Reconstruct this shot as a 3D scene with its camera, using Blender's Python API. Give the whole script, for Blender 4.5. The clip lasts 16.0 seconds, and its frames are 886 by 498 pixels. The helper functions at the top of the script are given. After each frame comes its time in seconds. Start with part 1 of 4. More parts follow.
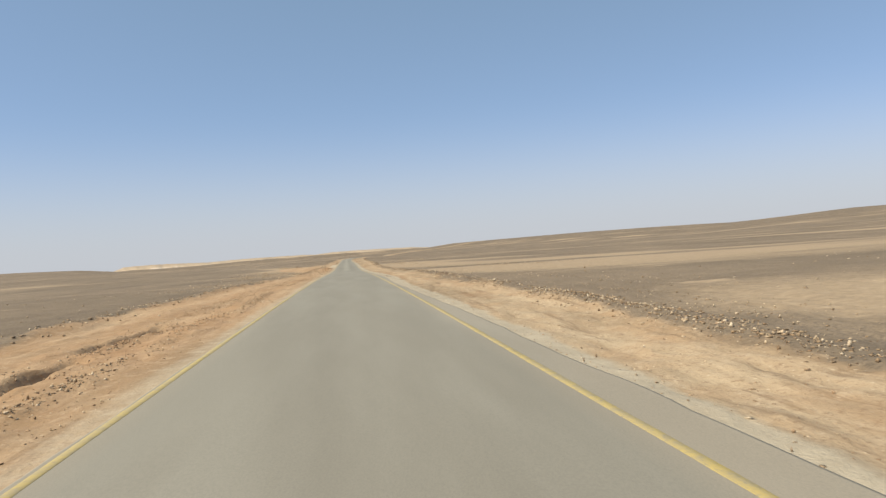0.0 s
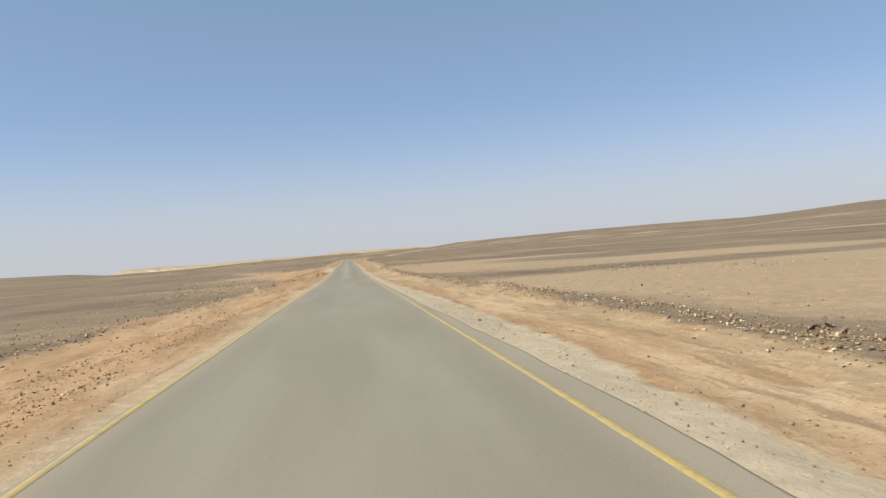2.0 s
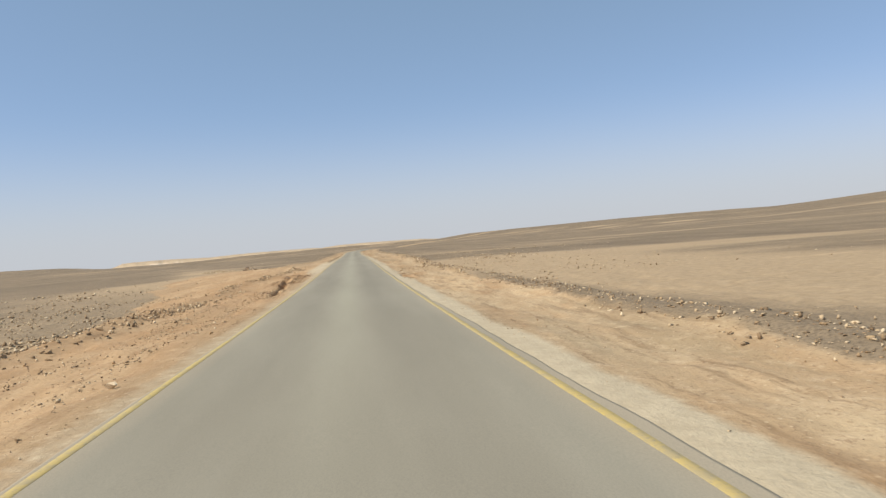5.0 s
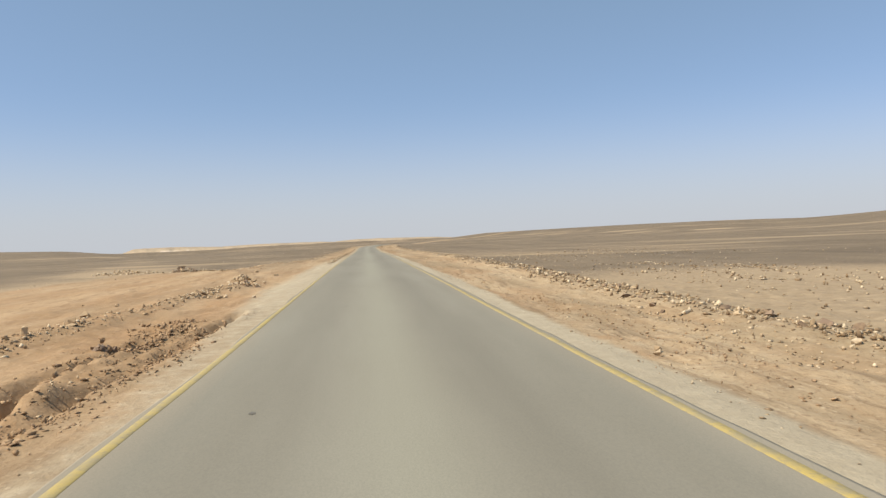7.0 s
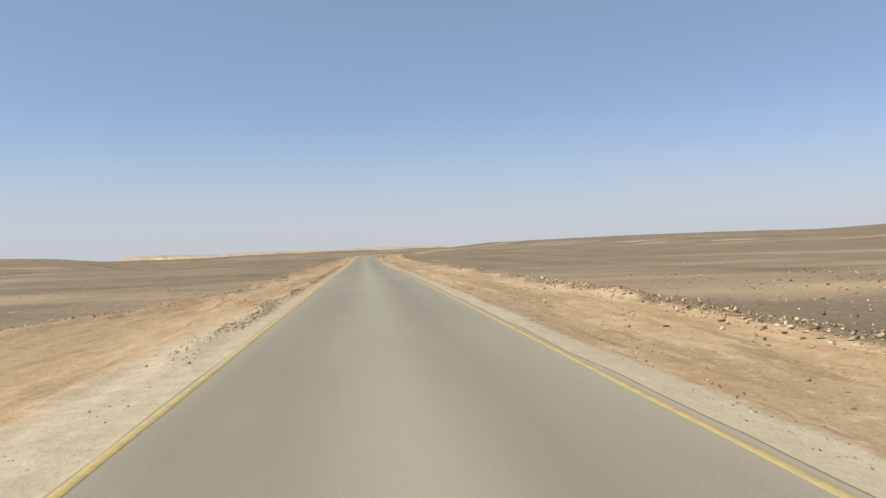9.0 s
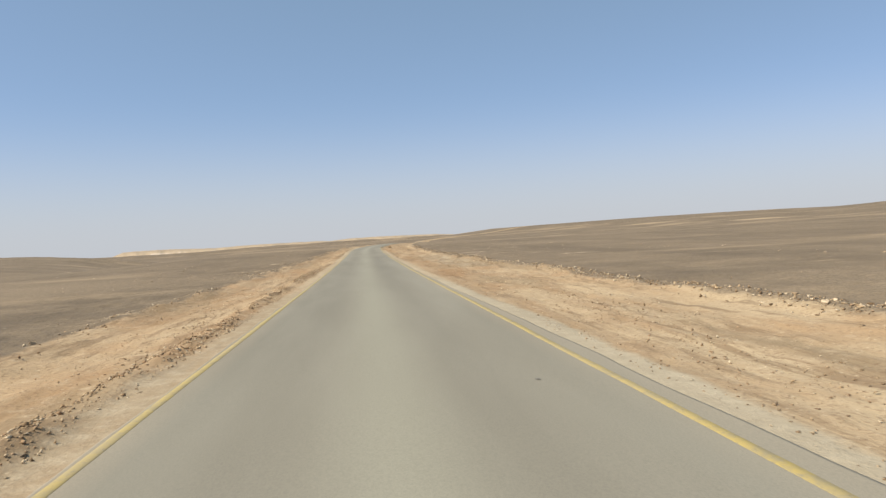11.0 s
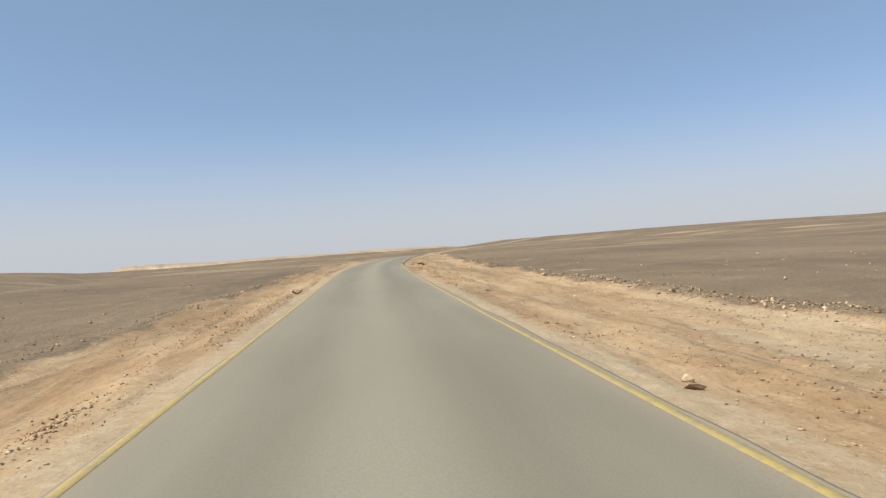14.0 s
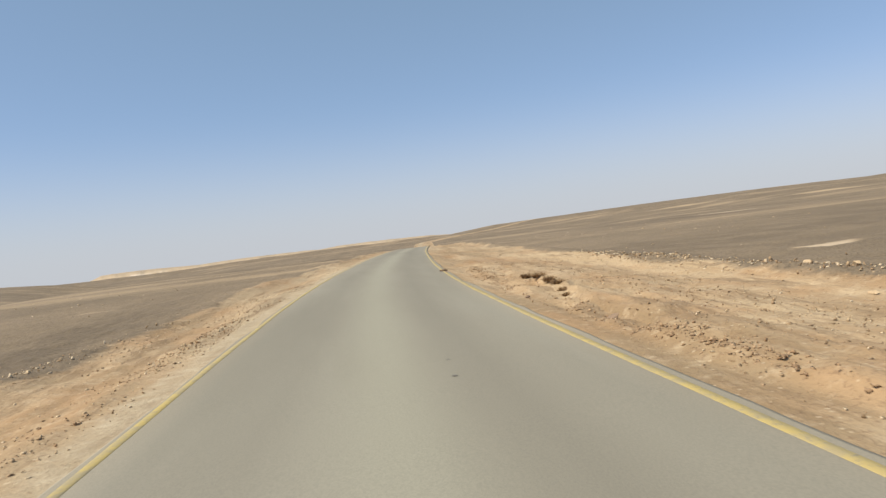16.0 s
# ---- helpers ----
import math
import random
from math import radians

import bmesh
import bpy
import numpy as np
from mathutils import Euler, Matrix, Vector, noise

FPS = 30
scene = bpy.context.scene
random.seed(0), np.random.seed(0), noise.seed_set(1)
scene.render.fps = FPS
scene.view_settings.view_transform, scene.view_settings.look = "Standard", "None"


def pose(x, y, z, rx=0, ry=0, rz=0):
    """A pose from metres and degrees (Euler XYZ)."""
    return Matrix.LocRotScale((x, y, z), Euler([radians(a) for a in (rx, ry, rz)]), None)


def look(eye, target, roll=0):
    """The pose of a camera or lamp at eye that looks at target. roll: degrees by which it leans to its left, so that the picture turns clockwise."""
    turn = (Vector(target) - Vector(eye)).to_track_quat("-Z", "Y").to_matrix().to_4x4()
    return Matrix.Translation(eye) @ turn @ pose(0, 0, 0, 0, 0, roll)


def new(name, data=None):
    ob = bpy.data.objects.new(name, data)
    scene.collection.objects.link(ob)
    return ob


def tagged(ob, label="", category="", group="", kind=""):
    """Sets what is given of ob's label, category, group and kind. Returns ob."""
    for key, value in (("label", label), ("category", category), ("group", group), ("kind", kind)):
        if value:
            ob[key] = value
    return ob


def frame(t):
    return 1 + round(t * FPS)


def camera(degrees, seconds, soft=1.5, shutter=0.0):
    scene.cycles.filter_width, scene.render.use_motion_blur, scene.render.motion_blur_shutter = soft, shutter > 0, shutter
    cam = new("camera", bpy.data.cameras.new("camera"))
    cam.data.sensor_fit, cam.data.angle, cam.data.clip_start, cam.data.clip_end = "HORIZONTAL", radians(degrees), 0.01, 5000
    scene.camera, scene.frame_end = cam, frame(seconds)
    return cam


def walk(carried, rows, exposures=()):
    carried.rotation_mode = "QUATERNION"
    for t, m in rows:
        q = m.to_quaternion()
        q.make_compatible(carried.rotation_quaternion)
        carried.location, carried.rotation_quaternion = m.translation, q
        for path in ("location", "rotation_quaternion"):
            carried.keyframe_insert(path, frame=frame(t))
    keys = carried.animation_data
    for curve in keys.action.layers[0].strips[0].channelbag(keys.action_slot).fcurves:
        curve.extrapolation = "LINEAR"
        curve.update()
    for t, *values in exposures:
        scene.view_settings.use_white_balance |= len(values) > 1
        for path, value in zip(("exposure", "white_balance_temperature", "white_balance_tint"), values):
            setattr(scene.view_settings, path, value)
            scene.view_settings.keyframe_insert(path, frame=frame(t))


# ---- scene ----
# A narrow desert road, driven along in one line.
cam = camera(64.0, 16.0, soft=1.4, shutter=0.03)
ROWS = [
    (0.0, pose(0.076, 0.00, 1.454, 89.97, 3.67, -7.78)),
    (0.5, pose(0.215, 10.12, 1.444, 90.21, 3.86, -7.55)),
    (1.0, pose(0.164, 20.25, 1.414, 90.60, 4.31, -7.61)),
    (1.5, pose(0.177, 30.37, 1.365, 90.30, 3.81, -7.56)),
    (2.0, pose(0.241, 40.49, 1.296, 89.94, 4.30, -7.72)),
    (2.5, pose(0.244, 50.61, 1.208, 90.15, 5.05, -7.90)),
    (3.0, pose(0.215, 60.72, 1.100, 90.35, 5.05, -7.64)),
    (3.5, pose(0.331, 70.84, 0.972, 90.00, 4.40, -7.78)),
    (4.0, pose(0.510, 80.96, 0.825, 89.80, 4.35, -7.58)),
    (6.5, pose(-0.269, 131.52, 0.341, 88.86, 3.80, -6.32)),
    (7.0, pose(-0.307, 141.63, 0.317, 89.30, 2.06, -6.23)),
    (7.5, pose(-0.393, 151.74, 0.318, 89.19, 1.72, -5.89)),
    (8.0, pose(-0.427, 161.86, 0.342, 90.10, 1.59, -6.37)),
    (10.5, pose(-0.194, 212.43, 0.388, 89.69, 2.00, -6.17)),
    (11.0, pose(-0.178, 222.55, 0.364, 89.08, 3.07, -6.40)),
    (11.5, pose(-0.210, 232.67, 0.350, 89.09, 2.55, -6.66)),
    (12.0, pose(-0.215, 242.80, 0.284, 89.82, 2.33, -5.83)),
    (12.5, pose(-0.182, 252.93, 0.242, 88.60, 2.82, -5.95)),
    (13.0, pose(-0.198, 263.06, 0.218, 89.89, 2.88, -6.00)),
    (13.5, pose(-0.138, 273.20, 0.212, 89.97, 2.77, -6.12)),
    (14.0, pose(-0.151, 283.34, 0.223, 90.10, 3.42, -6.09)),
    (14.5, pose(-0.180, 293.49, 0.253, 90.74, 3.96, -6.35)),
    (15.0, pose(-0.204, 303.65, 0.300, 89.91, 3.61, -6.41)),
    (15.5, pose(-0.165, 313.81, 0.345, 89.97, 3.57, -6.71)),
    (16.0, pose(-0.045, 323.97, 0.424, 89.09, 6.73, -7.22)),
]
walk(cam, ROWS, exposures=[(0.0, 0.26), (16.0, 0.26)])

# ---- world and sun ----
SUN_EL, SUN_AZ = 50.0, -106.0            # degrees; azimuth from +y towards +x
world = bpy.data.worlds.new("sky")
scene.world = world
world.use_nodes = True
wn, wl = world.node_tree.nodes, world.node_tree.links
sky = wn.new("ShaderNodeTexSky")
sky.sky_type, sky.sun_disc = "NISHITA", False
sky.sun_elevation, sky.sun_rotation = radians(SUN_EL), radians(SUN_AZ)
sky.altitude, sky.air_density, sky.dust_density, sky.ozone_density = 1200, 1.0, 0.6, 5.0
wn["Background"].inputs["Strength"].default_value = 0.0885
tint = wn.new("ShaderNodeMix")
tint.data_type, tint.blend_type = "RGBA", "MULTIPLY"
tint.inputs[0].default_value = 1.0
tint.inputs[7].default_value = (0.89, 0.735, 0.85, 1)
wl.new(sky.outputs[0], tint.inputs[6])
haze = wn.new("ShaderNodeMix")              # dust in the air, even over the whole sky
haze.data_type, haze.blend_type = "RGBA", "ADD"
haze.inputs[0].default_value = 1.0
haze.inputs[7].default_value = (1.20, 1.85, 1.74, 1)
wl.new(tint.outputs[2], haze.inputs[6])
low = wn.new("ShaderNodeMix")               # grey-blue dust that thickens towards the horizon
low.data_type = "RGBA"
low.inputs[7].default_value = (5.15, 5.42, 5.85, 1)
height = wn.new("ShaderNodeSeparateXYZ")
wl.new(wn.new("ShaderNodeTexCoord").outputs["Generated"], height.inputs[0])
thick = wn.new("ShaderNodeMapRange")
thick.interpolation_type = "SMOOTHERSTEP"
for slot, v in ((1, -0.04), (2, 0.22), (3, 0.95), (4, 0.0)):
    thick.inputs[slot].default_value = v
wl.new(height.outputs["Z"], thick.inputs[0])
wl.new(thick.outputs[0], low.inputs[0])
wl.new(haze.outputs[2], low.inputs[6])
wl.new(low.outputs[2], wn["Background"].inputs["Color"])

sun_data = bpy.data.lights.new("sun", "SUN")
sun_data.energy, sun_data.angle, sun_data.color = 5.0, radians(0.5), (1.0, 0.895, 0.71)
sun = new("sun", sun_data)
e, a = radians(SUN_EL), radians(SUN_AZ)
toward = Vector((math.sin(a) * math.cos(e), math.cos(a) * math.cos(e), math.sin(e)))
sun.matrix_world = look(toward * 50, (0, 0, 0))


# ---- noise on arrays ----
def hash01(ix, iy, seed):
    n = (ix.astype(np.int64) * 374761393 + iy.astype(np.int64) * 668265263 + seed * 69069) & 0xFFFFFFFF
    n = ((n ^ (n >> 13)) * 1274126177) & 0xFFFFFFFF
    return ((n ^ (n >> 16)) & 0xFFFFFF) / float(0xFFFFFF)


def value_noise(x, y, seed=0):
    """Smooth noise, -1 to 1, with cells of one unit."""
    ix, iy = np.floor(x), np.floor(y)
    fx, fy = x - ix, y - iy
    fx, fy = fx * fx * (3 - 2 * fx), fy * fy * (3 - 2 * fy)
    a0 = hash01(ix, iy, seed) * (1 - fx) + hash01(ix + 1, iy, seed) * fx
    a1 = hash01(ix, iy + 1, seed) * (1 - fx) + hash01(ix + 1, iy + 1, seed) * fx
    return 2 * (a0 * (1 - fy) + a1 * fy) - 1


def fbm(x, y, seed=0, octaves=4):
    total, amp = 0, 1.0
    for k in range(octaves):
        total = total + amp * value_noise(x * 2 ** k, y * 2 ** k, seed + 17 * k)
        amp *= 0.5
    return total / 1.9


def step(a, b, v):
    s = np.clip((v - a) / (b - a), 0, 1)
    return s * s * (3 - 2 * s)


def bump(v, centre, width):
    return np.exp(-((v - centre) / width) ** 2)


# ---- the lie of the land ----
_yy = np.arange(-1500.0, 6000.0, 5.0)


def smooth_line(ys, vs, width):
    v = np.interp(_yy, ys, vs)
    k = np.hanning(int(width / 5) | 1)
    pad = len(k) // 2
    return np.convolve(np.pad(v, pad, mode="edge"), k / k.sum(), mode="valid")


_cx = smooth_line([-1500, 315, 345, 385, 480, 620, 842, 1050, 1300, 1600, 6000],
                  [0, 0, 0.25, 3.7, 14.5, 28, 50, 120, 260, 420, 420], 50)
_slope = np.radians(np.interp(_yy, [-300, 0, 81, 162, 243, 324, 350, 385, 420, 450, 500, 560, 650, 842, 1100, 1400],
                              [0, 0, -0.89, 0.21, -0.29, 0.52, 0.5, 0.2, 0.0, -1.2, -2.2, -1.0, 0.4, 1.2, 0.5, 0]))
_cz = np.cumsum(_slope) * 5.0
_cz -= np.interp(0, _yy, _cz)


def centre_x(y):
    return np.interp(y, _yy, _cx)


def centre_z(y):
    return np.interp(y, _yy, _cz)


def left_edge(y):
    """How far the dug sandy verge reaches, to the left."""
    return np.interp(y, [-50, 20, 36, 52, 75, 92, 115, 135, 150, 172, 189, 193, 196, 204, 210, 229, 240, 300, 335, 420],
                     [8, 7.9, 8.1, 7.5, 7.0, 6.9, 7, 9, 13, 16, 16, 10.5, 8.2, 7.0, 5.6, 5.4, 6.0, 5.8, 5.3, 5.0]) + 0.4 * fbm(y * 0.15, y * 0, 3)


def left_row(y):
    """Where the row of stones stands, to the left."""
    return np.interp(y, [-50, 20, 36, 52, 75, 92, 110, 150, 164, 172, 185, 196, 204, 210, 229, 240, 300, 335, 420],
                     [8, 7.9, 8.1, 7.5, 7.0, 6.9, 6.6, 6.8, 5.6, 4.8, 8.0, 7.6, 6.9, 5.6, 5.4, 6.0, 5.8, 5.3, 5.0]) + 0.3 * fbm(y * 0.15, y * 0, 3)


def right_edge(y):
    return np.interp(y, [-50, 12, 29, 46, 58, 72, 84, 95, 107, 150, 165, 173, 228, 255, 282, 314, 335, 420],
                     [5.6, 5.6, 5.9, 6.0, 6.2, 6.6, 6.3, 6.0, 6.1, 6.1, 5.9, 6.6, 7.5, 7.8, 7.6, 7.6, 7.8, 7.0]) + 0.3 * fbm(y * 0.13, y * 0, 5)


def hills(x, y):
    """Low ridges far off: heights by bearing from the middle of the drive, on a near and a far ring."""
    r, az = np.hypot(x, y - 160), np.degrees(np.arctan2(x, y - 160))
    az = az + 0.5 * fbm(x / 300, y / 300, 72, 3)
    bearings = [-180, -70, -30, -26, -22, -18.5, -17, -14, -10, -6, -2, 0, 3, 6, 10, 18, 26, 34, 42, 60, 180]
    near = np.interp(az, bearings, [0, 6, 7, 6, 3.5, -4, -16, -13, -8, -5, -5, -6, -5, -1, 8.5, 13, 17, 16, 29, 34, 0])
    distant = np.interp(az, bearings, [0, 5, 5, 4, 0, -14, 0, 1, 2, 3, 5, 6, 6, 6, 3, 4, 4, 4, 4, 4, 0])
    z = near * step(250, 1500, r) * (1 - step(1550, 2100, r))
    z = z + (distant + 3.0 * fbm(x / 100, y / 140, 74, 4)) * step(2250, 2430, r) - 10 * step(1600, 1900, r) * (1 - step(2150, 2350, r))
    z = z + 0.9 * step(400, 1200, r) * fbm(x / 110, y / 110, 73) * step(20, 200, np.abs(x - centre_x(y)))
    return z - 45 * step(2800, 4300, r)


def ground_z(d, y):
    """Height of the ground at d metres to the right of the road's middle."""
    x = d + centre_x(y)
    ad = np.abs(d)
    z = centre_z(y) * np.exp(-(d / 500) ** 2)
    off = step(2.55, 4.0, ad)
    z = z - 0.06 * step(2.22, 2.42, ad) - 0.10 * off
    # a broad hollow north-west of the road
    bearing = np.degrees(np.arctan2(x, y - 160))
    z = z - 5.5 * np.exp(-((bearing + 14.0) / 4.6) ** 2) * step(100, 360, np.hypot(x, y - 160)) * step(15, 60, ad)
    # rough dug ground on the verges
    rough = step(2.7, 3.6, ad) * (1 - 0.75 * step(9, 25, ad))
    z = z + rough * (0.07 * fbm(d * 0.9, y * 0.6, 11) + 0.05 * fbm(d * 3.1, y * 2.3, 12, 3) + 0.022 * fbm(d * 7.3, y * 2.6, 13, 2))
    # low banks that bound the verges
    z = z + 0.20 * bump(d, -left_row(y) - 0.2, 0.6) * (0.7 + 0.5 * fbm(y * 0.3, d * 0, 21))
    z = z + 0.22 * bump(d, right_edge(y) + 0.4, 0.7) * (0.7 + 0.5 * fbm(y * 0.33, d * 0, 22))
    # windrow of scraped earth beside the left edge
    row = step(188, 200, y) * (1 - step(345, 380, y))
    z = z + 0.15 * row * (1 - 0.5 * step(255, 275, y)) * bump(d, -3.12 - 0.22 * step(235, 255, y) + 0.12 * fbm(y * 0.2, d * 0, 31), 0.26) * (0.55 + 0.9 * np.abs(fbm(y * 0.9, d, 32)))
    row = step(-40, -20, y) * (1 - step(95, 130, y))
    z = z + 0.14 * row * bump(d, -3.9 + 0.3 * fbm(y * 0.15, d * 0, 33), 0.5) * (0.4 + np.abs(fbm(y * 0.7, d, 34)))
    z = z + 0.12 * step(270, 300, y) * bump(d, 3.9 + 0.25 * fbm(y * 0.2, d * 0, 35), 0.5) * (0.4 + np.abs(fbm(y * 0.8, d, 36)))
    # low eroded lip beside the right shoulder, before the bend
    lip = step(312, 322, y) * (1 - step(348, 356, y)) * (0.3 + np.abs(fbm(y * 0.8, d, 46)))
    z = z + 0.16 * lip * step(3.0, 3.3, d + 0.3 * fbm(y * 0.7, d * 0, 47, 3)) * (1 - step(4.2, 6.2, d))
    # gullies washed out of the left bank: a steep wall, a flat bed and a slope back up
    for ys, ws, depth, wide, breaks in (([132, 136, 141, 145.6, 151], [-3.45, -3.6, -3.75, -4.15, -4.35], 0.34, 0.36, 0.9),
                                        ([144.5, 148.4, 150, 153, 160], [-3.6, -3.55, -3.5, -3.4, -3.35], 0.20, 0.3, 1.7),
                                        ([147, 149.4, 151, 153, 156], [-4.0, -4.15, -4.55, -4.4, -4.3], 0.24, 0.35, 1.6),
                                        ([6, 11.4, 12.7, 13.6, 14.6], [-4.95, -5.05, -5.15, -5.0, -5.1], 0.32, 0.5, 0.3),
                                        ([14.8, 16.0, 16.8, 17.8, 21], [-5.35, -5.35, -5.3, -5.15, -5.1], 0.30, 0.4, 0.3)):
        w = np.interp(y, ys, ws) + 0.14 * fbm(y * 0.9, d * 0, 41, 3) + 0.025 * fbm(y * 2.1, d * 0, 44, 2)
        run = step(ys[0], ys[0] + 1.2, y) * (1 - step(ys[-1] - 1.5, ys[-1], y)) * np.clip(1.0 - 0.3 * breaks + breaks * fbm(y * 0.35, d * 0, 45), 0, 1)
        z = z - depth * run * step(w - 0.21, w + 0.03, d) * (1 - step(w + 0.10, w + wide * (1 + 0.5 * fbm(y * 0.8, d * 0, 50, 2)), d))
        z = z + 0.07 * run * bump(d, w + wide + 0.05, 0.14) * (0.5 + np.abs(fbm(y * 1.7, d * 2, 49)))
    # churned clods about the gullies
    z = z + 0.14 * np.abs(fbm(d * 3.6, y * 2.7, 57, 3)) * bump(d, -4.1, 0.8) * step(143, 146, y) * (1 - step(155, 160, y))
    # a shallow scrape with torn ends beside the right shoulder
    scrape = step(139.6, 140.4, y) * (1 - step(143.4, 143.9, y)) * step(2.85, 2.98, d + 0.1 * fbm(y * 1.1, d * 0, 55)) * (1 - step(3.3, 3.7, d))
    z = z - 0.14 * scrape
    # broken bank on the right, where the road begins to bend
    brink = np.interp(y, [332, 334, 335.8, 337.1, 338.4, 339.3, 340.6], [3.5, 3.63, 3.61, 3.74, 3.96, 3.97, 3.55]) + 0.07 * fbm(y * 2.3, d * 0, 56, 3)
    z = z - 0.08 * step(331.5, 333, y) * (1 - step(340.0, 340.25, y)) * step(brink - 0.75, brink - 0.3, d) * (1 - step(brink - 0.06, brink, d))
    # the open plain
    far = step(6, 60, ad)
    z = z + far * 0.25 * fbm(x / 23, y / 23, 51) + step(60, 400, ad) * 1.2 * fbm(x / 160, y / 160, 52)
    return z + hills(x, y) * step(20, 300, ad + np.maximum(0, y - 1000))


# ---- materials ----
def material(name, rough=0.9):
    m = bpy.data.materials.new(name)
    m.use_nodes = True
    nodes, links = m.node_tree.nodes, m.node_tree.links
    p = nodes["Principled BSDF"]
    p.inputs["Roughness"].default_value = rough
    p.inputs["Specular IOR Level"].default_value = 0.25
    return m, nodes, links, p


def tex(nodes, links, vec, scale, detail=4.0, rough=0.55, kind="ShaderNodeTexNoise"):
    n = nodes.new(kind)
    n.inputs["Scale"].default_value = scale
    if kind == "ShaderNodeTexNoise":
        n.inputs["Detail"].default_value, n.inputs["Roughness"].default_value = detail, rough
    links.new(vec, n.inputs["Vector"])
    return n.outputs[0]


def ramp(nodes, links, fac, lo, hi, c0=(0, 0, 0), c1=(1, 1, 1)):
    r = nodes.new("ShaderNodeValToRGB")
    r.color_ramp.elements[0].position, r.color_ramp.elements[1].position = lo, hi
    r.color_ramp.elements[0].color, r.color_ramp.elements[1].color = (*c0, 1), (*c1, 1)
    links.new(fac, r.inputs[0])
    return r.outputs[0]


def mix(nodes, links, fac, a, b, mode="MIX"):
    n = nodes.new("ShaderNodeMix")
    n.data_type, n.blend_type = "RGBA", mode
    for slot, v in ((0, fac), (6, a), (7, b)):
        if isinstance(v, (int, float)):
            n.inputs[slot].default_value = v
        elif isinstance(v, tuple):
            n.inputs[slot].default_value = (*v, 1)
        else:
            links.new(v, n.inputs[slot])
    return n.outputs[2]


def maths(nodes, links, op, a, b=0.0):
    n = nodes.new("ShaderNodeMath")
    n.operation = op
    for slot, v in ((0, a), (1, b)):
        if isinstance(v, (int, float)):
            n.inputs[slot].default_value = v
        else:
            links.new(v, n.inputs[slot])
    return n.outputs[0]


def relief(nodes, links, p, height, strength, distance):
    b = nodes.new("ShaderNodeBump")
    b.inputs["Strength"].default_value, b.inputs["Distance"].default_value = strength, distance
    links.new(height, b.inputs["Height"])
    links.new(b.outputs[0], p.inputs["Normal"])


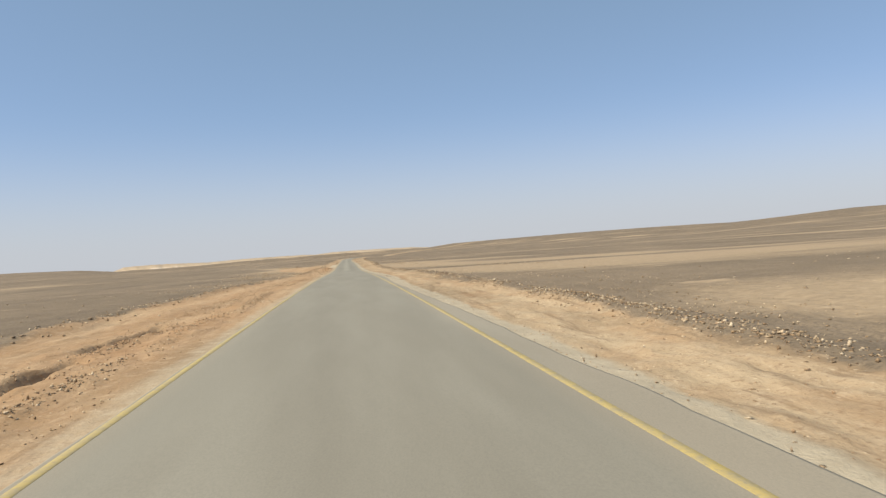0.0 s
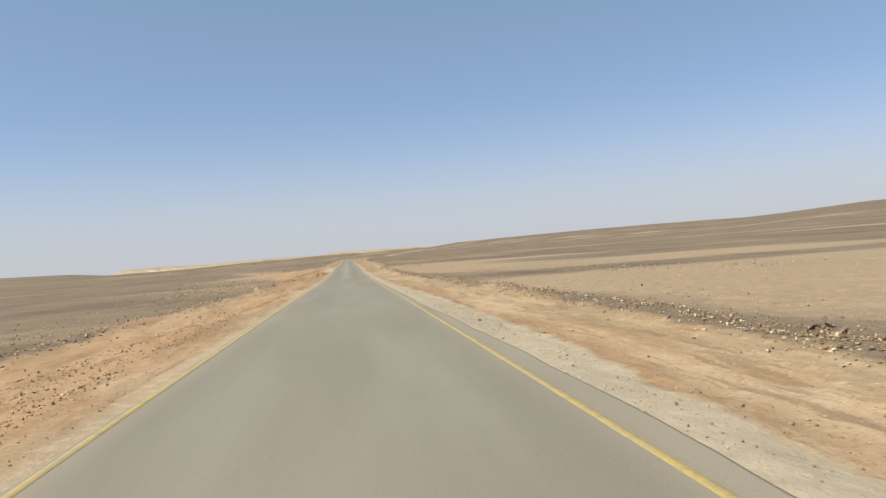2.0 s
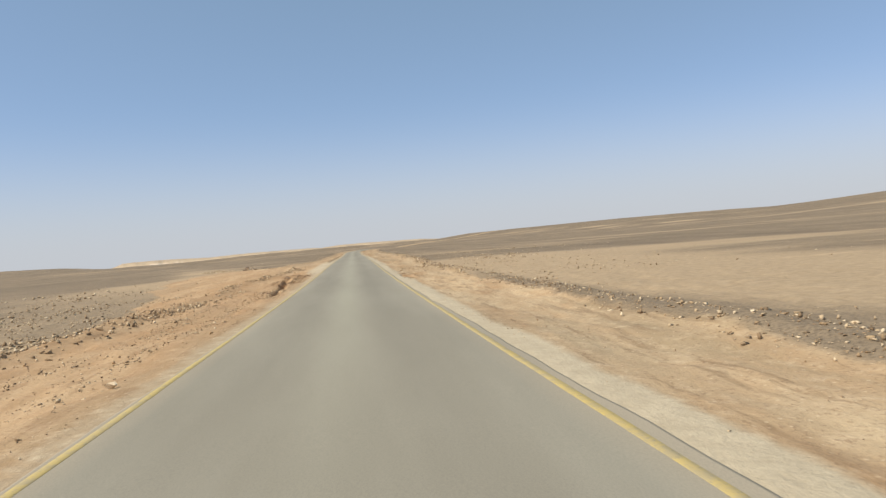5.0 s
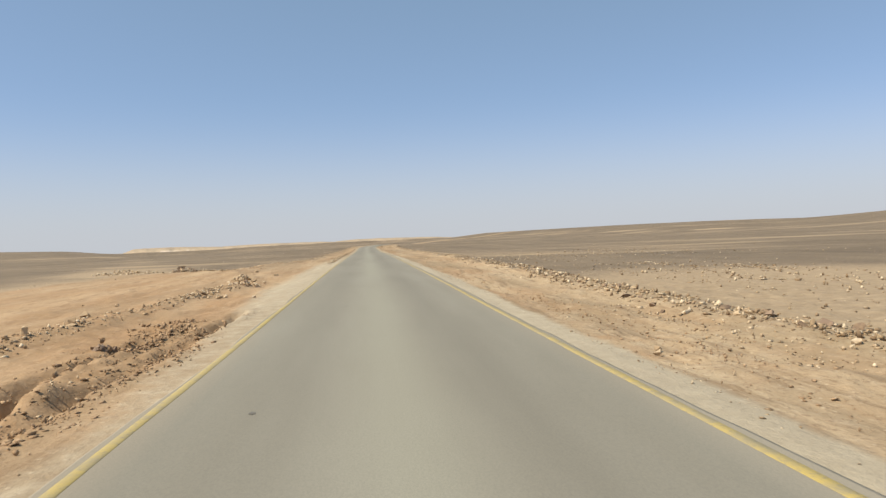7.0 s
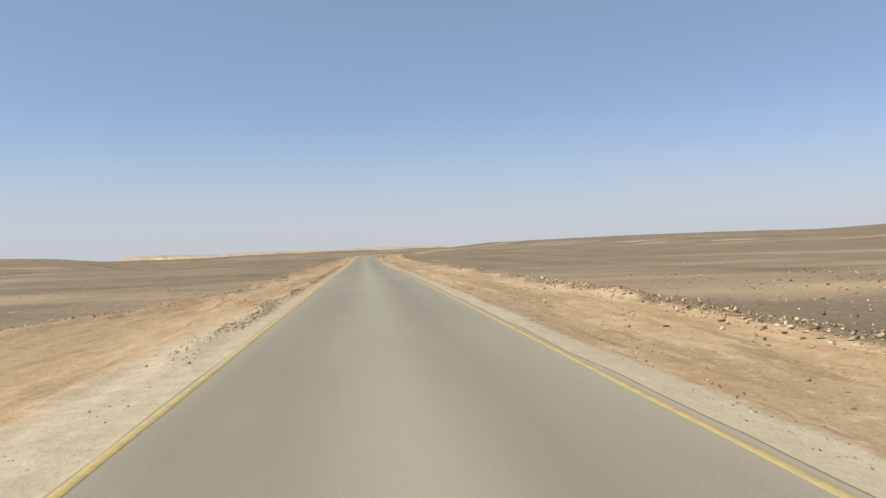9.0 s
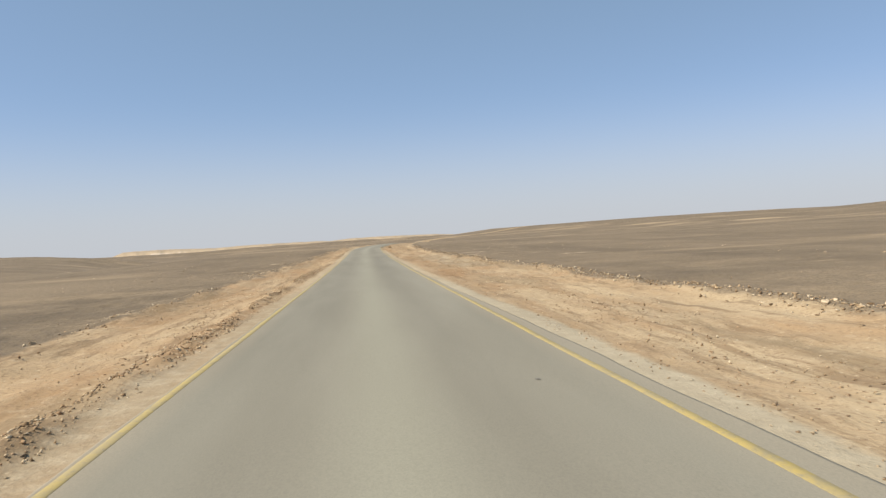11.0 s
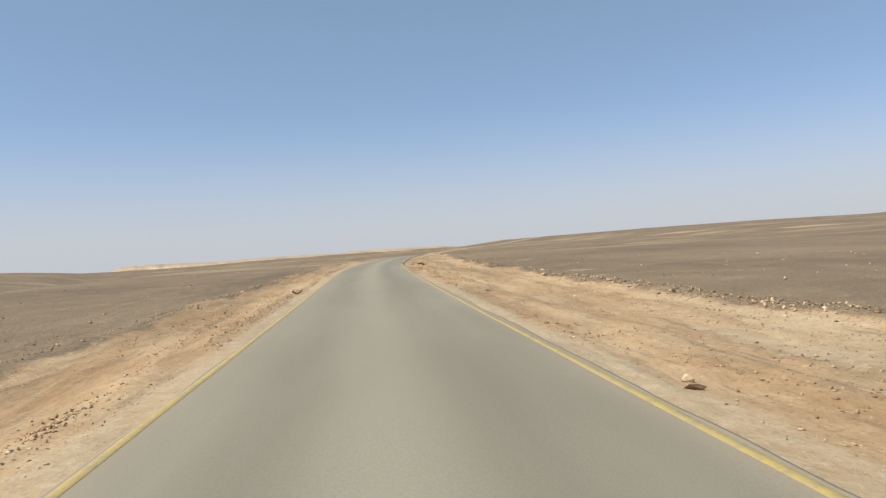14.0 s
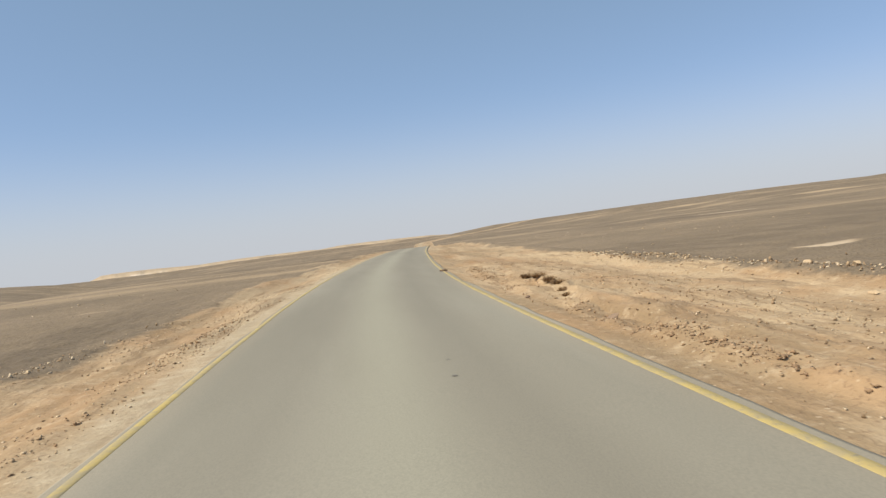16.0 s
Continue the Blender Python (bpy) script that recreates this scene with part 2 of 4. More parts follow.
def ground_material():
    m, n, l, p = material("desert_ground", 0.95)
    pos = n.new("ShaderNodeNewGeometry").outputs["Position"]
    zone = n.new("ShaderNodeAttribute")
    zone.attribute_name = "zone"
    sep = n.new("ShaderNodeSeparateColor")
    l.new(zone.outputs["Color"], sep.inputs[0])
    large, mid = tex(n, l, pos, 0.035, 5), tex(n, l, pos, 0.45, 5)
    fine, grit = tex(n, l, pos, 3.2, 6, 0.65), tex(n, l, pos, 14.0, 4, 0.7)
    along = n.new("ShaderNodeMapping")
    along.inputs["Scale"].default_value = (1, 0.10, 1)
    l.new(pos, along.inputs["Vector"])
    drawn = tex(n, l, along.outputs[0], 1.3, 5, 0.6)
    patch = tex(n, l, along.outputs[0], 2.6, 6, 0.7)
    broad = tex(n, l, along.outputs[0], 0.55, 4, 0.6)
    # desert pavement: dark pebbles over tan silt
    speck, clump = tex(n, l, pos, 7.0, 3, 0.6, "ShaderNodeTexVoronoi"), tex(n, l, along.outputs[0], 0.16, 5, 0.62)
    pave = ramp(n, l, large, 0.35, 0.68, (0.158, 0.122, 0.083), (0.250, 0.193, 0.130))
    pave = mix(n, l, maths(n, l, "MULTIPLY", ramp(n, l, mid, 0.46, 0.64), 0.6), pave, (0.255, 0.197, 0.133))
    pave = mix(n, l, maths(n, l, "MULTIPLY", ramp(n, l, clump, 0.50, 0.66), 0.5), pave, (0.112, 0.088, 0.063))
    pave = mix(n, l, maths(n, l, "MULTIPLY", ramp(n, l, grit, 0.47, 0.60), 0.65), pave, (0.084, 0.066, 0.048))
    pave = mix(n, l, maths(n, l, "MULTIPLY", ramp(n, l, fine, 0.66, 0.72), 0.6), pave, (0.38, 0.31, 0.23))
    # dug verge: tan sand, redder and paler in streaks that run with the road
    dirt = ramp(n, l, drawn, 0.38, 0.62, (0.305, 0.205, 0.114), (0.440, 0.338, 0.218))
    dirt = mix(n, l, maths(n, l, "MULTIPLY", ramp(n, l, mid, 0.48, 0.60), 0.6), dirt, (0.345, 0.220, 0.118))
    dirt = mix(n, l, maths(n, l, "MULTIPLY", ramp(n, l, broad, 0.50, 0.60), 0.65), dirt, (0.226, 0.168, 0.100))
    dirt = mix(n, l, maths(n, l, "MULTIPLY", ramp(n, l, broad, 0.36, 0.47, (1, 1, 1), (0, 0, 0)), 0.6), dirt, (0.475, 0.365, 0.232))
    dirt = mix(n, l, maths(n, l, "MULTIPLY", ramp(n, l, clump, 0.36, 0.50, (1, 1, 1), (0, 0, 0)), 0.5), dirt, (0.395, 0.325, 0.220))
    dirt = mix(n, l, maths(n, l, "MULTIPLY", ramp(n, l, fine, 0.52, 0.74), 0.7), dirt, (0.50, 0.395, 0.270))
    dirt = mix(n, l, maths(n, l, "MULTIPLY", ramp(n, l, patch, 0.52, 0.62), 0.75), dirt, (0.212, 0.146, 0.085))
    dirt = mix(n, l, maths(n, l, "MULTIPLY", ramp(n, l, grit, 0.54, 0.64), 0.6), dirt, (0.20, 0.128, 0.076))
    dirt = mix(n, l, maths(n, l, "MULTIPLY", ramp(n, l, speck, 0.10, 0.16, (1, 1, 1), (0, 0, 0)), 0.5), dirt, (0.56, 0.46, 0.33))
    side = n.new("ShaderNodeSeparateXYZ")
    l.new(pos, side.inputs[0])
    west = ramp(n, l, maths(n, l, "MULTIPLY", side.outputs["X"], -0.25), 0.6, 0.9)          # redder soil west of the road
    south = ramp(n, l, maths(n, l, "MULTIPLY", side.outputs["Y"], 0.004), 0.66, 0.86, (1, 1, 1), (0.15, 0.15, 0.15))
    dirt = mix(n, l, maths(n, l, "MULTIPLY", maths(n, l, "MULTIPLY", west, south), 0.35), dirt, (0.375, 0.222, 0.112))
    bare = n.new("ShaderNodeAttribute")
    bare.attribute_name = "red_soil"
    dirt = mix(n, l, maths(n, l, "MULTIPLY", bare.outputs["Fac"], 0.7), dirt, ramp(n, l, fine, 0.35, 0.65, (0.235, 0.140, 0.070), (0.350, 0.222, 0.120)))
    # crushed limestone shoulder
    grav = ramp(n, l, fine, 0.30, 0.75, (0.355, 0.302, 0.219), (0.455, 0.392, 0.290))
    grav = mix(n, l, maths(n, l, "MULTIPLY", ramp(n, l, drawn, 0.45, 0.7), 0.5), grav, (0.31, 0.265, 0.195))
    grav = mix(n, l, maths(n, l, "MULTIPLY", ramp(n, l, grit, 0.52, 0.70), 0.25), grav, (0.235, 0.192, 0.136))
    pale = ramp(n, l, fine, 0.3, 0.8, (0.330, 0.245, 0.153), (0.445, 0.345, 0.228))
    wob = maths(n, l, "MULTIPLY", maths(n, l, "SUBTRACT", fine, 0.5), 0.6)
    col = pave
    for channel, colour, lo, hi in ((2, pale, 0.12, 0.95), (0, dirt, 0.34, 0.66), (1, grav, 0.25, 0.80)):
        edge = maths(n, l, "ADD", sep.outputs[channel], wob)
        col = mix(n, l, ramp(n, l, edge, lo, hi), col, colour)
    col = mix(n, l, ramp(n, l, zone.outputs["Alpha"], 0.1, 0.9), col, (0.55, 0.455, 0.355))
    l.new(col, p.inputs["Base Color"])
    relief(n, l, p, mix(n, l, 0.4, fine, grit), 0.8, 0.06)
    return m


def asphalt_material():
    m, n, l, p = material("dusty_asphalt", 0.85)
    pos = n.new("ShaderNodeNewGeometry").outputs["Position"]
    uv = n.new("ShaderNodeAttribute")
    uv.attribute_name = "zone"
    sep = n.new("ShaderNodeSeparateColor")
    l.new(uv.outputs["Color"], sep.inputs[0])
    stretch = n.new("ShaderNodeMapping")
    stretch.inputs["Scale"].default_value = (1, 0.12, 1)
    l.new(pos, stretch.inputs["Vector"])
    streak, blot = tex(n, l, stretch.outputs[0], 0.9, 4), tex(n, l, stretch.outputs[0], 0.35, 5)
    grit = tex(n, l, pos, 60, 3, 0.7)
    col = ramp(n, l, blot, 0.3, 0.7, (0.205, 0.190, 0.152), (0.256, 0.238, 0.191))
    col = mix(n, l, maths(n, l, "MULTIPLY", ramp(n, l, streak, 0.42, 0.7), 0.45), col, (0.295, 0.280, 0.230))
    col = mix(n, l, maths(n, l, "MULTIPLY", sep.outputs[0], 0.75), col, (0.305, 0.294, 0.232))   # polished strip between the wheels
    col = mix(n, l, maths(n, l, "MULTIPLY", sep.outputs[2], 0.55), col, (0.176, 0.163, 0.131))    # darker band under the wheels
    col = mix(n, l, maths(n, l, "MULTIPLY", sep.outputs[1], 0.6), col, (0.40, 0.33, 0.24))     # sand blown over the edges
    col = mix(n, l, maths(n, l, "MULTIPLY", ramp(n, l, grit, 0.4, 0.65), 0.25), col, (0.10, 0.095, 0.085))
    l.new(col, p.inputs["Base Color"])
    relief(n, l, p, grit, 0.35, 0.006)
    return m


def paint_material():
    m, n, l, p = material("worn_yellow_paint", 0.7)
    pos = n.new("ShaderNodeNewGeometry").outputs["Position"]
    wear, dust = tex(n, l, pos, 5.0, 6, 0.65), tex(n, l, pos, 0.4, 4)
    chip = tex(n, l, pos, 26.0, 4, 0.7)
    col = mix(n, l, ramp(n, l, wear, 0.44, 0.62), (0.405, 0.312, 0.108), (0.300, 0.252, 0.148))
    col = mix(n, l, maths(n, l, "MULTIPLY", ramp(n, l, dust, 0.35, 0.7), 0.6), col, (0.370, 0.300, 0.168))
    col = mix(n, l, maths(n, l, "MULTIPLY", ramp(n, l, chip, 0.56, 0.64), 0.7), col, (0.215, 0.198, 0.155))
    l.new(col, p.inputs["Base Color"])
    return m


def stone_material(name, island, c0, c1, c2):
    m, n, l, p = material(name, 0.92)
    if island:
        rnd = n.new("ShaderNodeNewGeometry").outputs["Random Per Island"]
    else:
        rnd = n.new("ShaderNodeObjectInfo").outputs["Random"]
    pos = n.new("ShaderNodeNewGeometry").outputs["Position"]
    r = n.new("ShaderNodeValToRGB")
    r.color_ramp.elements[0].color, r.color_ramp.elements[1].color = (*c0, 1), (*c2, 1)
    r.color_ramp.elements.new(0.55).color = (*c1, 1)
    # random tones weighted darker, to paint in shadow contrast among the stones
    r.color_ramp.elements.new(0.25).color = (*[0.6 * a + 0.4 * b for a, b in zip(c0, c1)], 1)
    l.new(rnd, r.inputs[0])
    grain, stain = tex(n, l, pos, 22, 5, 0.65), tex(n, l, pos, 5, 4)
    col = mix(n, l, maths(n, l, "MULTIPLY", ramp(n, l, stain, 0.45, 0.7), 0.6), r.outputs[0], (0.40, 0.28, 0.17))
    col = mix(n, l, maths(n, l, "MULTIPLY", ramp(n, l, grain, 0.5, 0.7), 0.4), col, (0.16, 0.12, 0.09))
    l.new(col, p.inputs["Base Color"])
    relief(n, l, p, grain, 0.6, 0.02)
    return m


GROUND, ASPHALT, PAINT = ground_material(), asphalt_material(), paint_material()
LIMESTONE = stone_material("weathered_limestone", False, (0.34, 0.245, 0.150), (0.50, 0.385, 0.250), (0.68, 0.57, 0.415))
PEBBLES = stone_material("mixed_pebbles", True, (0.15, 0.098, 0.056), (0.39, 0.285, 0.175), (0.70, 0.585, 0.42))
CRUMBS = stone_material("dry_earth", True, (0.23, 0.148, 0.086), (0.33, 0.218, 0.128), (0.44, 0.31, 0.195))
BROWN_STONE = stone_material("brown_stone", False, (0.13, 0.09, 0.065), (0.20, 0.14, 0.10), (0.30, 0.22, 0.16))


# ---- meshes from arrays ----
def sheet(name, X, Y, Z, mat, zone=None, red=None):
    """A smooth grid mesh from 2D arrays."""
    ny, nx = X.shape
    me = bpy.data.meshes.new(name)
    me.vertices.add(nx * ny)
    me.vertices.foreach_set("co", np.stack([X, Y, Z], -1).astype(np.float32).ravel())
    i = (np.arange(ny - 1)[:, None] * nx + np.arange(nx - 1)[None, :]).ravel()
    quads = np.stack([i, i + 1, i + nx + 1, i + nx], -1).astype(np.int32)
    me.loops.add(quads.size)
    me.polygons.add(len(quads))
    me.loops.foreach_set("vertex_index", quads.ravel())
    me.polygons.foreach_set("loop_start", np.arange(0, quads.size, 4, dtype=np.int32))
    me.update(calc_edges=True)
    me.polygons.foreach_set("use_smooth", np.ones(len(quads), dtype=bool))
    if zone is not None:
        at = me.color_attributes.new("zone", "FLOAT_COLOR", "POINT")
        at.data.foreach_set("color", zone.astype(np.float32).reshape(-1, 4).ravel())
    if red is not None:
        me.attributes.new("red_soil", "FLOAT", "POINT").data.foreach_set("value", red.astype(np.float32).ravel())
    me.materials.append(mat)
    return new(name, me)


def spread(near, fine, far, growth):
    """Distances 0 to far: even steps as far as near, then growing ones."""
    v = list(np.arange(0, near, fine))
    s = fine
    while v[-1] < far:
        s *= growth
        v.append(v[-1] + s)
    return np.array(v)


# ---- ground ----
right_d = np.concatenate([[0, 0.6, 1.2, 1.8, 2.15], 2.3 + spread(6.6, 0.088, 4000, 1.08)])
dl = np.concatenate([-right_d[:0:-1], right_d])
yl = np.concatenate([-60 - spread(0.1, 1.0, 900, 1.12)[:0:-1], np.arange(-60, -6, 1.0), np.arange(-6, 0, 0.3), np.arange(0, 24, 0.17), np.arange(24, 132, 0.3), np.arange(132, 144, 0.17), np.arange(144, 157, 0.11), np.arange(157, 162, 0.2), np.arange(162, 330, 0.3), np.arange(330, 342, 0.17), np.arange(342, 350, 0.3), 350 + spread(50, 0.7, 4300, 1.028)])
D, Y = np.meshgrid(dl, yl)
X = D + centre_x(Y)
Z = ground_z(D, Y)
n1, n2 = fbm(X / 1.7, Y / 3.5, 81), fbm(X / 0.6, Y / 1.2, 82)
le, re = left_edge(Y), right_edge(Y)
soft = 0.6 + 0.10 * np.abs(D)
dirt = np.where(D < 0, 1 - step(-0.5, 0.5, (-D - le) / soft - 0.5 * n1), 1 - step(-0.5, 0.5, (D - re) / soft - 0.5 * n1))
blown = step(145, 168, Y) * (1 - step(196, 214, Y))
gravel_l = (0.50 + 0.25 * blown) * (1 - step(0.0, 0.5 + 0.6 * blown, -D - 2.55 - 0.15 * n1 - 0.15 * step(190, 215, Y) - 0.9 * blown))
gravel_r = (1 - 0.45 * step(240, 256, Y) - 0.35 * step(316, 330, Y)) * (1 - step(0.0, 0.5, D - 2.80 - 0.75 * bump(Y, 63, 24) - 0.25 * bump(Y, 10, 20) - 0.25 * fbm(Y / 9, Y * 0, 83) - 0.12 * n2))
grav = np.where(D < 0, gravel_l, gravel_r) * (1 - step(5, 6, np.abs(D)))
# stones washed over the outer half of the right verge
washed = step(255, 268, Y) * (1 - step(292, 304, Y)) * step(4.3, 5.4, D + 0.5 * n1) * (1 - step(7.2, 8.0, D))
grav = np.maximum(grav, 0.55 * washed * (0.7 + 0.5 * n2))
# sandy streaks and pale pans on the plain
band = fbm(X / 90, Y / 30, 84, 4) + 0.42 * fbm(X / 22, Y / 8, 85, 4)
near_half = 1 - step(95, 175, Y)
lean = Y + 5 * fbm(X / 16, Y / 16, 99, 3)
reach = np.clip(118 - 0.5 * (D - 20), 100, 126)
east = step(6, 11, D) * (1.0 * bump(lean, reach, 14) * (1 - step(70, 130, D)) + 0.10 * near_half + 0.56 * (1 - step(80, 95, Y)) * (1 - step(30, 60, D))) \
    + step(15, 40, D) * (0.55 * bump(lean, 225, 22) + 0.5 * bump(lean, 300, 30) * bump(D, 130, 60))
sandy = step(-0.1, 0.75, 1.15 * band + 0.12 * near_half - 0.16 + east + 0.5 * bump(Y, 160, 18) * bump(D, 30, 18) + 1.3 * bump(Y, 152, 24) * bump(D, 12, 8))
pan = 0.45 * step(0.50, 0.75, fbm(X / 26, Y / 12, 86, 3)) + 0.55 * step(0.56, 0.68, fbm(X / 6, Y / 1.7, 87, 3)) * (1 - step(70, 140, np.abs(D)))
slab = 0
for px, py, wx, wy in ((16.6, 277.0, 1.6, 0.6), (11.2, 295.8, 1.7, 0.55), (14.9, 284.4, 1.5, 0.5), (9.6, 288.0, 1.2, 0.4), (13.6, 296.4, 0.9, 0.4), (9.3, 313, 1.0, 0.4), (10.6, 318.8, 1.0, 0.4), (12.7, 341.8, 1.25, 0.4),
                       (-8.8, 292.8, 0.7, 0.45), (57, 427, 7, 3), (327, 770, 30, 22), (278, 897, 26, 25), (120, 610, 12, 8), (-60, 420, 30, 4), (-95, 560, 50, 8)):
    rr = np.hypot((X - px) / wx, (Y - py) / wy) + 0.35 * fbm(X / wx, Y / wy, 90, 3)
    pan = pan + 0.9 * (1 - step(0.6, 1.15, rr))
    slab = slab + (1 - step(0.5, 1.0, rr)) * (py < 430)
# a sandy wash that leaves the verge and winds off over the plain, and stony tan ground before it
wash = np.interp(Y, [150, 178, 217, 300, 368, 640], [-16, -13, -24, -50, -75, -230]) + (3 + 9 * step(190, 320, Y)) * fbm(Y / 45, Y * 0, 96, 3)
wide = np.interp(Y, [150, 165, 217, 300, 640], [9, 8, 4, 4, 8])
pan = pan + 0.75 * step(128, 165, Y) * (1 - 0.65 * step(194, 214, Y)) * (1 - step(500, 700, Y)) * (1 - step(0.2, 1.2, np.abs(X - wash) / wide + 0.8 * fbm(X / 4, Y / 11, 97, 4)))
pan = pan + 0.4 * bump(D, -12, 6) * bump(Y, 118, 22)
pan = pan + 0.55 * bump(D, 19, 11) * bump(Y, 201, 9) * (0.6 + 0.9 * fbm(X / 5, Y / 3, 98, 3))
pale = np.clip(0.7 * sandy + pan, 0, 1)
track = step(590, 640, Y) * (1 - step(4, 6.5, np.abs(D)))
chalk = np.clip(0.45 * slab, 0, 1)
zone = np.stack([np.maximum(dirt, track), grav, pale, chalk], -1)
# redder soil laid bare in ruts, scrapes and gullies
red = bump(D, 3.75 + 0.12 * n1, 0.30) * step(35, 48, Y) * (1 - step(92, 106, Y)) * (0.7 + 0.4 * n2)
red = red + step(139.2, 140, Y) * (1 - step(143.6, 144.4, Y)) * bump(D, 3.25, 0.35)
red = red + 0.95 * bump(D, -4.3, 1.0) * (bump(Y, 14, 7) + bump(Y, 147, 9)) * (0.7 + 0.5 * n1)
red = red + 0.55 * step(0.15, 0.5, fbm(X / 1.1, Y / 5, 101, 3)) * step(2.9, 3.4, np.abs(D))
red = red + 0.85 * bump(D, 3.8 + 0.3 * n1, 0.7) * step(246, 256, Y) * (1 - step(286, 296, Y)) * (0.7 + 0.5 * fbm(X / 2, Y / 6, 102, 3))
red = red * (1 - step(5.0, 7.0, np.abs(D)))
ground = tagged(sheet("ground", X, Y, Z, GROUND, zone, np.clip(red, 0, 1)), "flat stony desert plain with sandy verges and low hills", "ground", kind="structure")



# ---- far escarpment ----
def far_escarpment():
    """Low chalk hills beyond the valley: a gullied foot, a broken scarp and a brown cap, on an arc about the drive."""
    az = np.arange(-18.7, 9.0, 0.035)
    u = np.concatenate([np.linspace(0, 1, 44), [1.6, 3.0, 4.5]])
    A, U = np.meshgrid(az, u)
    top = np.interp(A, [-18.7, -18.2, -17.5, -16.8, -14, -11.2, -9.4, -7, -5.5, -3.6, -2.5, -1.2, 0, 3.5, 5.8, 9], [-22, -4, 7.5, 9.5, 9.5, 6.5, 10, 11, 12, 11.5, 9.5, 15.5, 17, 16, 15, 4]) + 0.8 * fbm(A / 0.9, A * 0, 71, 4)
    foot = 2080 + 60 * fbm(A / 1.9, A * 0, 75, 3) + 16 * fbm(A / 0.7, A * 0, 76, 3)
    s = np.clip(U, 0, 1) + 0.05 * fbm(A / 0.8, U * 2.5, 78, 3)
    rise = 0.80 * np.clip(s, 0, 1) ** 0.9 + 0.20 * step(0.55, 0.85, s)
    R = foot + 520 * U
    Zs = -28 + (top + 28) * rise + 0.5 * fbm(A / 0.4, U * 5, 79, 3) * step(0.03, 0.2, U) * (1 - step(0.8, 1.0, U)) - 22 * step(1.1, 3.5, U)
    spot = fbm(A / 0.7, U * 4, 80, 4)
    chalk = step(0.10, 0.45, spot + 0.8 * bump(A, -16.6, 0.9) * bump(U, 0.45, 0.2) + 0.35 * bump(A, -4.6, 0.8) + 0.25 * bump(A, 1.8, 0.7)) * (1 - step(0.62, 0.78, U))
    silt = 0.95 - 0.35 * step(0.70, 0.90, U) + 0.3 * fbm(A / 0.4, U * 5, 91, 3)
    # chalk patches, plus an even 0.30 that paints distance haze into the colour
    zones = np.stack([0 * A, 0 * A, np.clip(silt, 0, 1), np.clip(0.30 + chalk, 0, 1)], -1)
    b = np.radians(A)
    ob = sheet("far_escarpment", R * np.sin(b), 160 + R * np.cos(b), Zs, GROUND, zones)
    return tagged(ob, "distant pale chalk escarpment with a brown stony cap", "hills", kind="structure")


far_escarpment()

# ---- road ----
ry = np.concatenate([np.arange(-140, 430, 0.5), np.arange(430, 600, 4.0)])
half = np.array([-2.345, -2.345, -2.33, -2.28, -1.9, -1.6, -1.3, -1.0, -0.7, -0.45, -0.2, 0.0, 0.2, 0.45, 0.7, 1.0, 1.3, 1.6, 1.9, 2.28, 2.36, 2.39, 2.39])
RD, RY = np.meshgrid(half, ry)
wear_l = 0.05 * fbm(RY / 1.5, RY * 0, 61, 4)
wear_r = 0.07 * fbm(RY / 2.2, RY * 0, 62, 4) + 0.34 * (1 - step(8, 38, RY)) + 0.18 * bump(RY, 50, 9) + 0.08 * (1 - step(95, 125, RY)) + 0.14 * bump(RY, 228, 18)
RD = RD + np.where(RD < -2.31, wear_l, 0) + np.where(RD > 2.31, wear_r, 0)
RZ = centre_z(RY) + 0.018 * (1 - (RD / 2.6) ** 2)
RZ[:, [0, -1]] -= 0.22
strip = bump(RD, -0.05 + 0.1 * fbm(RY / 25, RY * 0, 67, 3), 0.48) * step(95, 130, RY) * (0.8 + 0.4 * fbm(RY / 14, RD * 0.5, 68, 3))
worn = (bump(RD, 0.95 + 0.1 * fbm(RY / 30, RY * 0, 69, 3), 0.42) + 0.7 * bump(RD, -1.15, 0.4)) * step(60, 140, RY) * (0.75 + 0.5 * fbm(RY / 11, RD * 0.7, 70, 3))
sand = step(1.9, 2.4, np.abs(RD)) * (0.55 + 0.5 * fbm(RY / 6, RD, 63))
road = sheet("road", RD + centre_x(RY), RY, RZ, ASPHALT, np.stack([np.clip(strip, 0, 1), np.clip(sand, 0, 1), np.clip(worn, 0, 1), 0 * RD + 1], -1))
tagged(road, "narrow grey dusty asphalt road with ragged edges", "road", kind="structure")

# ---- yellow edge lines ----
for side in (-1, 1):
    ly = np.arange(-140, 470, 0.5)
    off = np.array([-0.050, -0.046, 0.046, 0.050])
    LD, LY = np.meshgrid(off, ly)
    LD = LD + side * 2.25 + 0.012 * fbm(LY / 3, LY * 0 + side, 65, 3) + 0.008 * np.sign(LD) * fbm(LY * 1.5, LD * 0, 66, 2)
    LZ = centre_z(LY) + 0.018 * (1 - (LD / 2.6) ** 2) + 0.005
    LZ[:, [0, -1]] -= 0.004
    line = sheet("edge_line", LD + centre_x(LY), LY, LZ, PAINT)
    tagged(line, "worn yellow painted line along the road edge", "road marking", kind="structure")


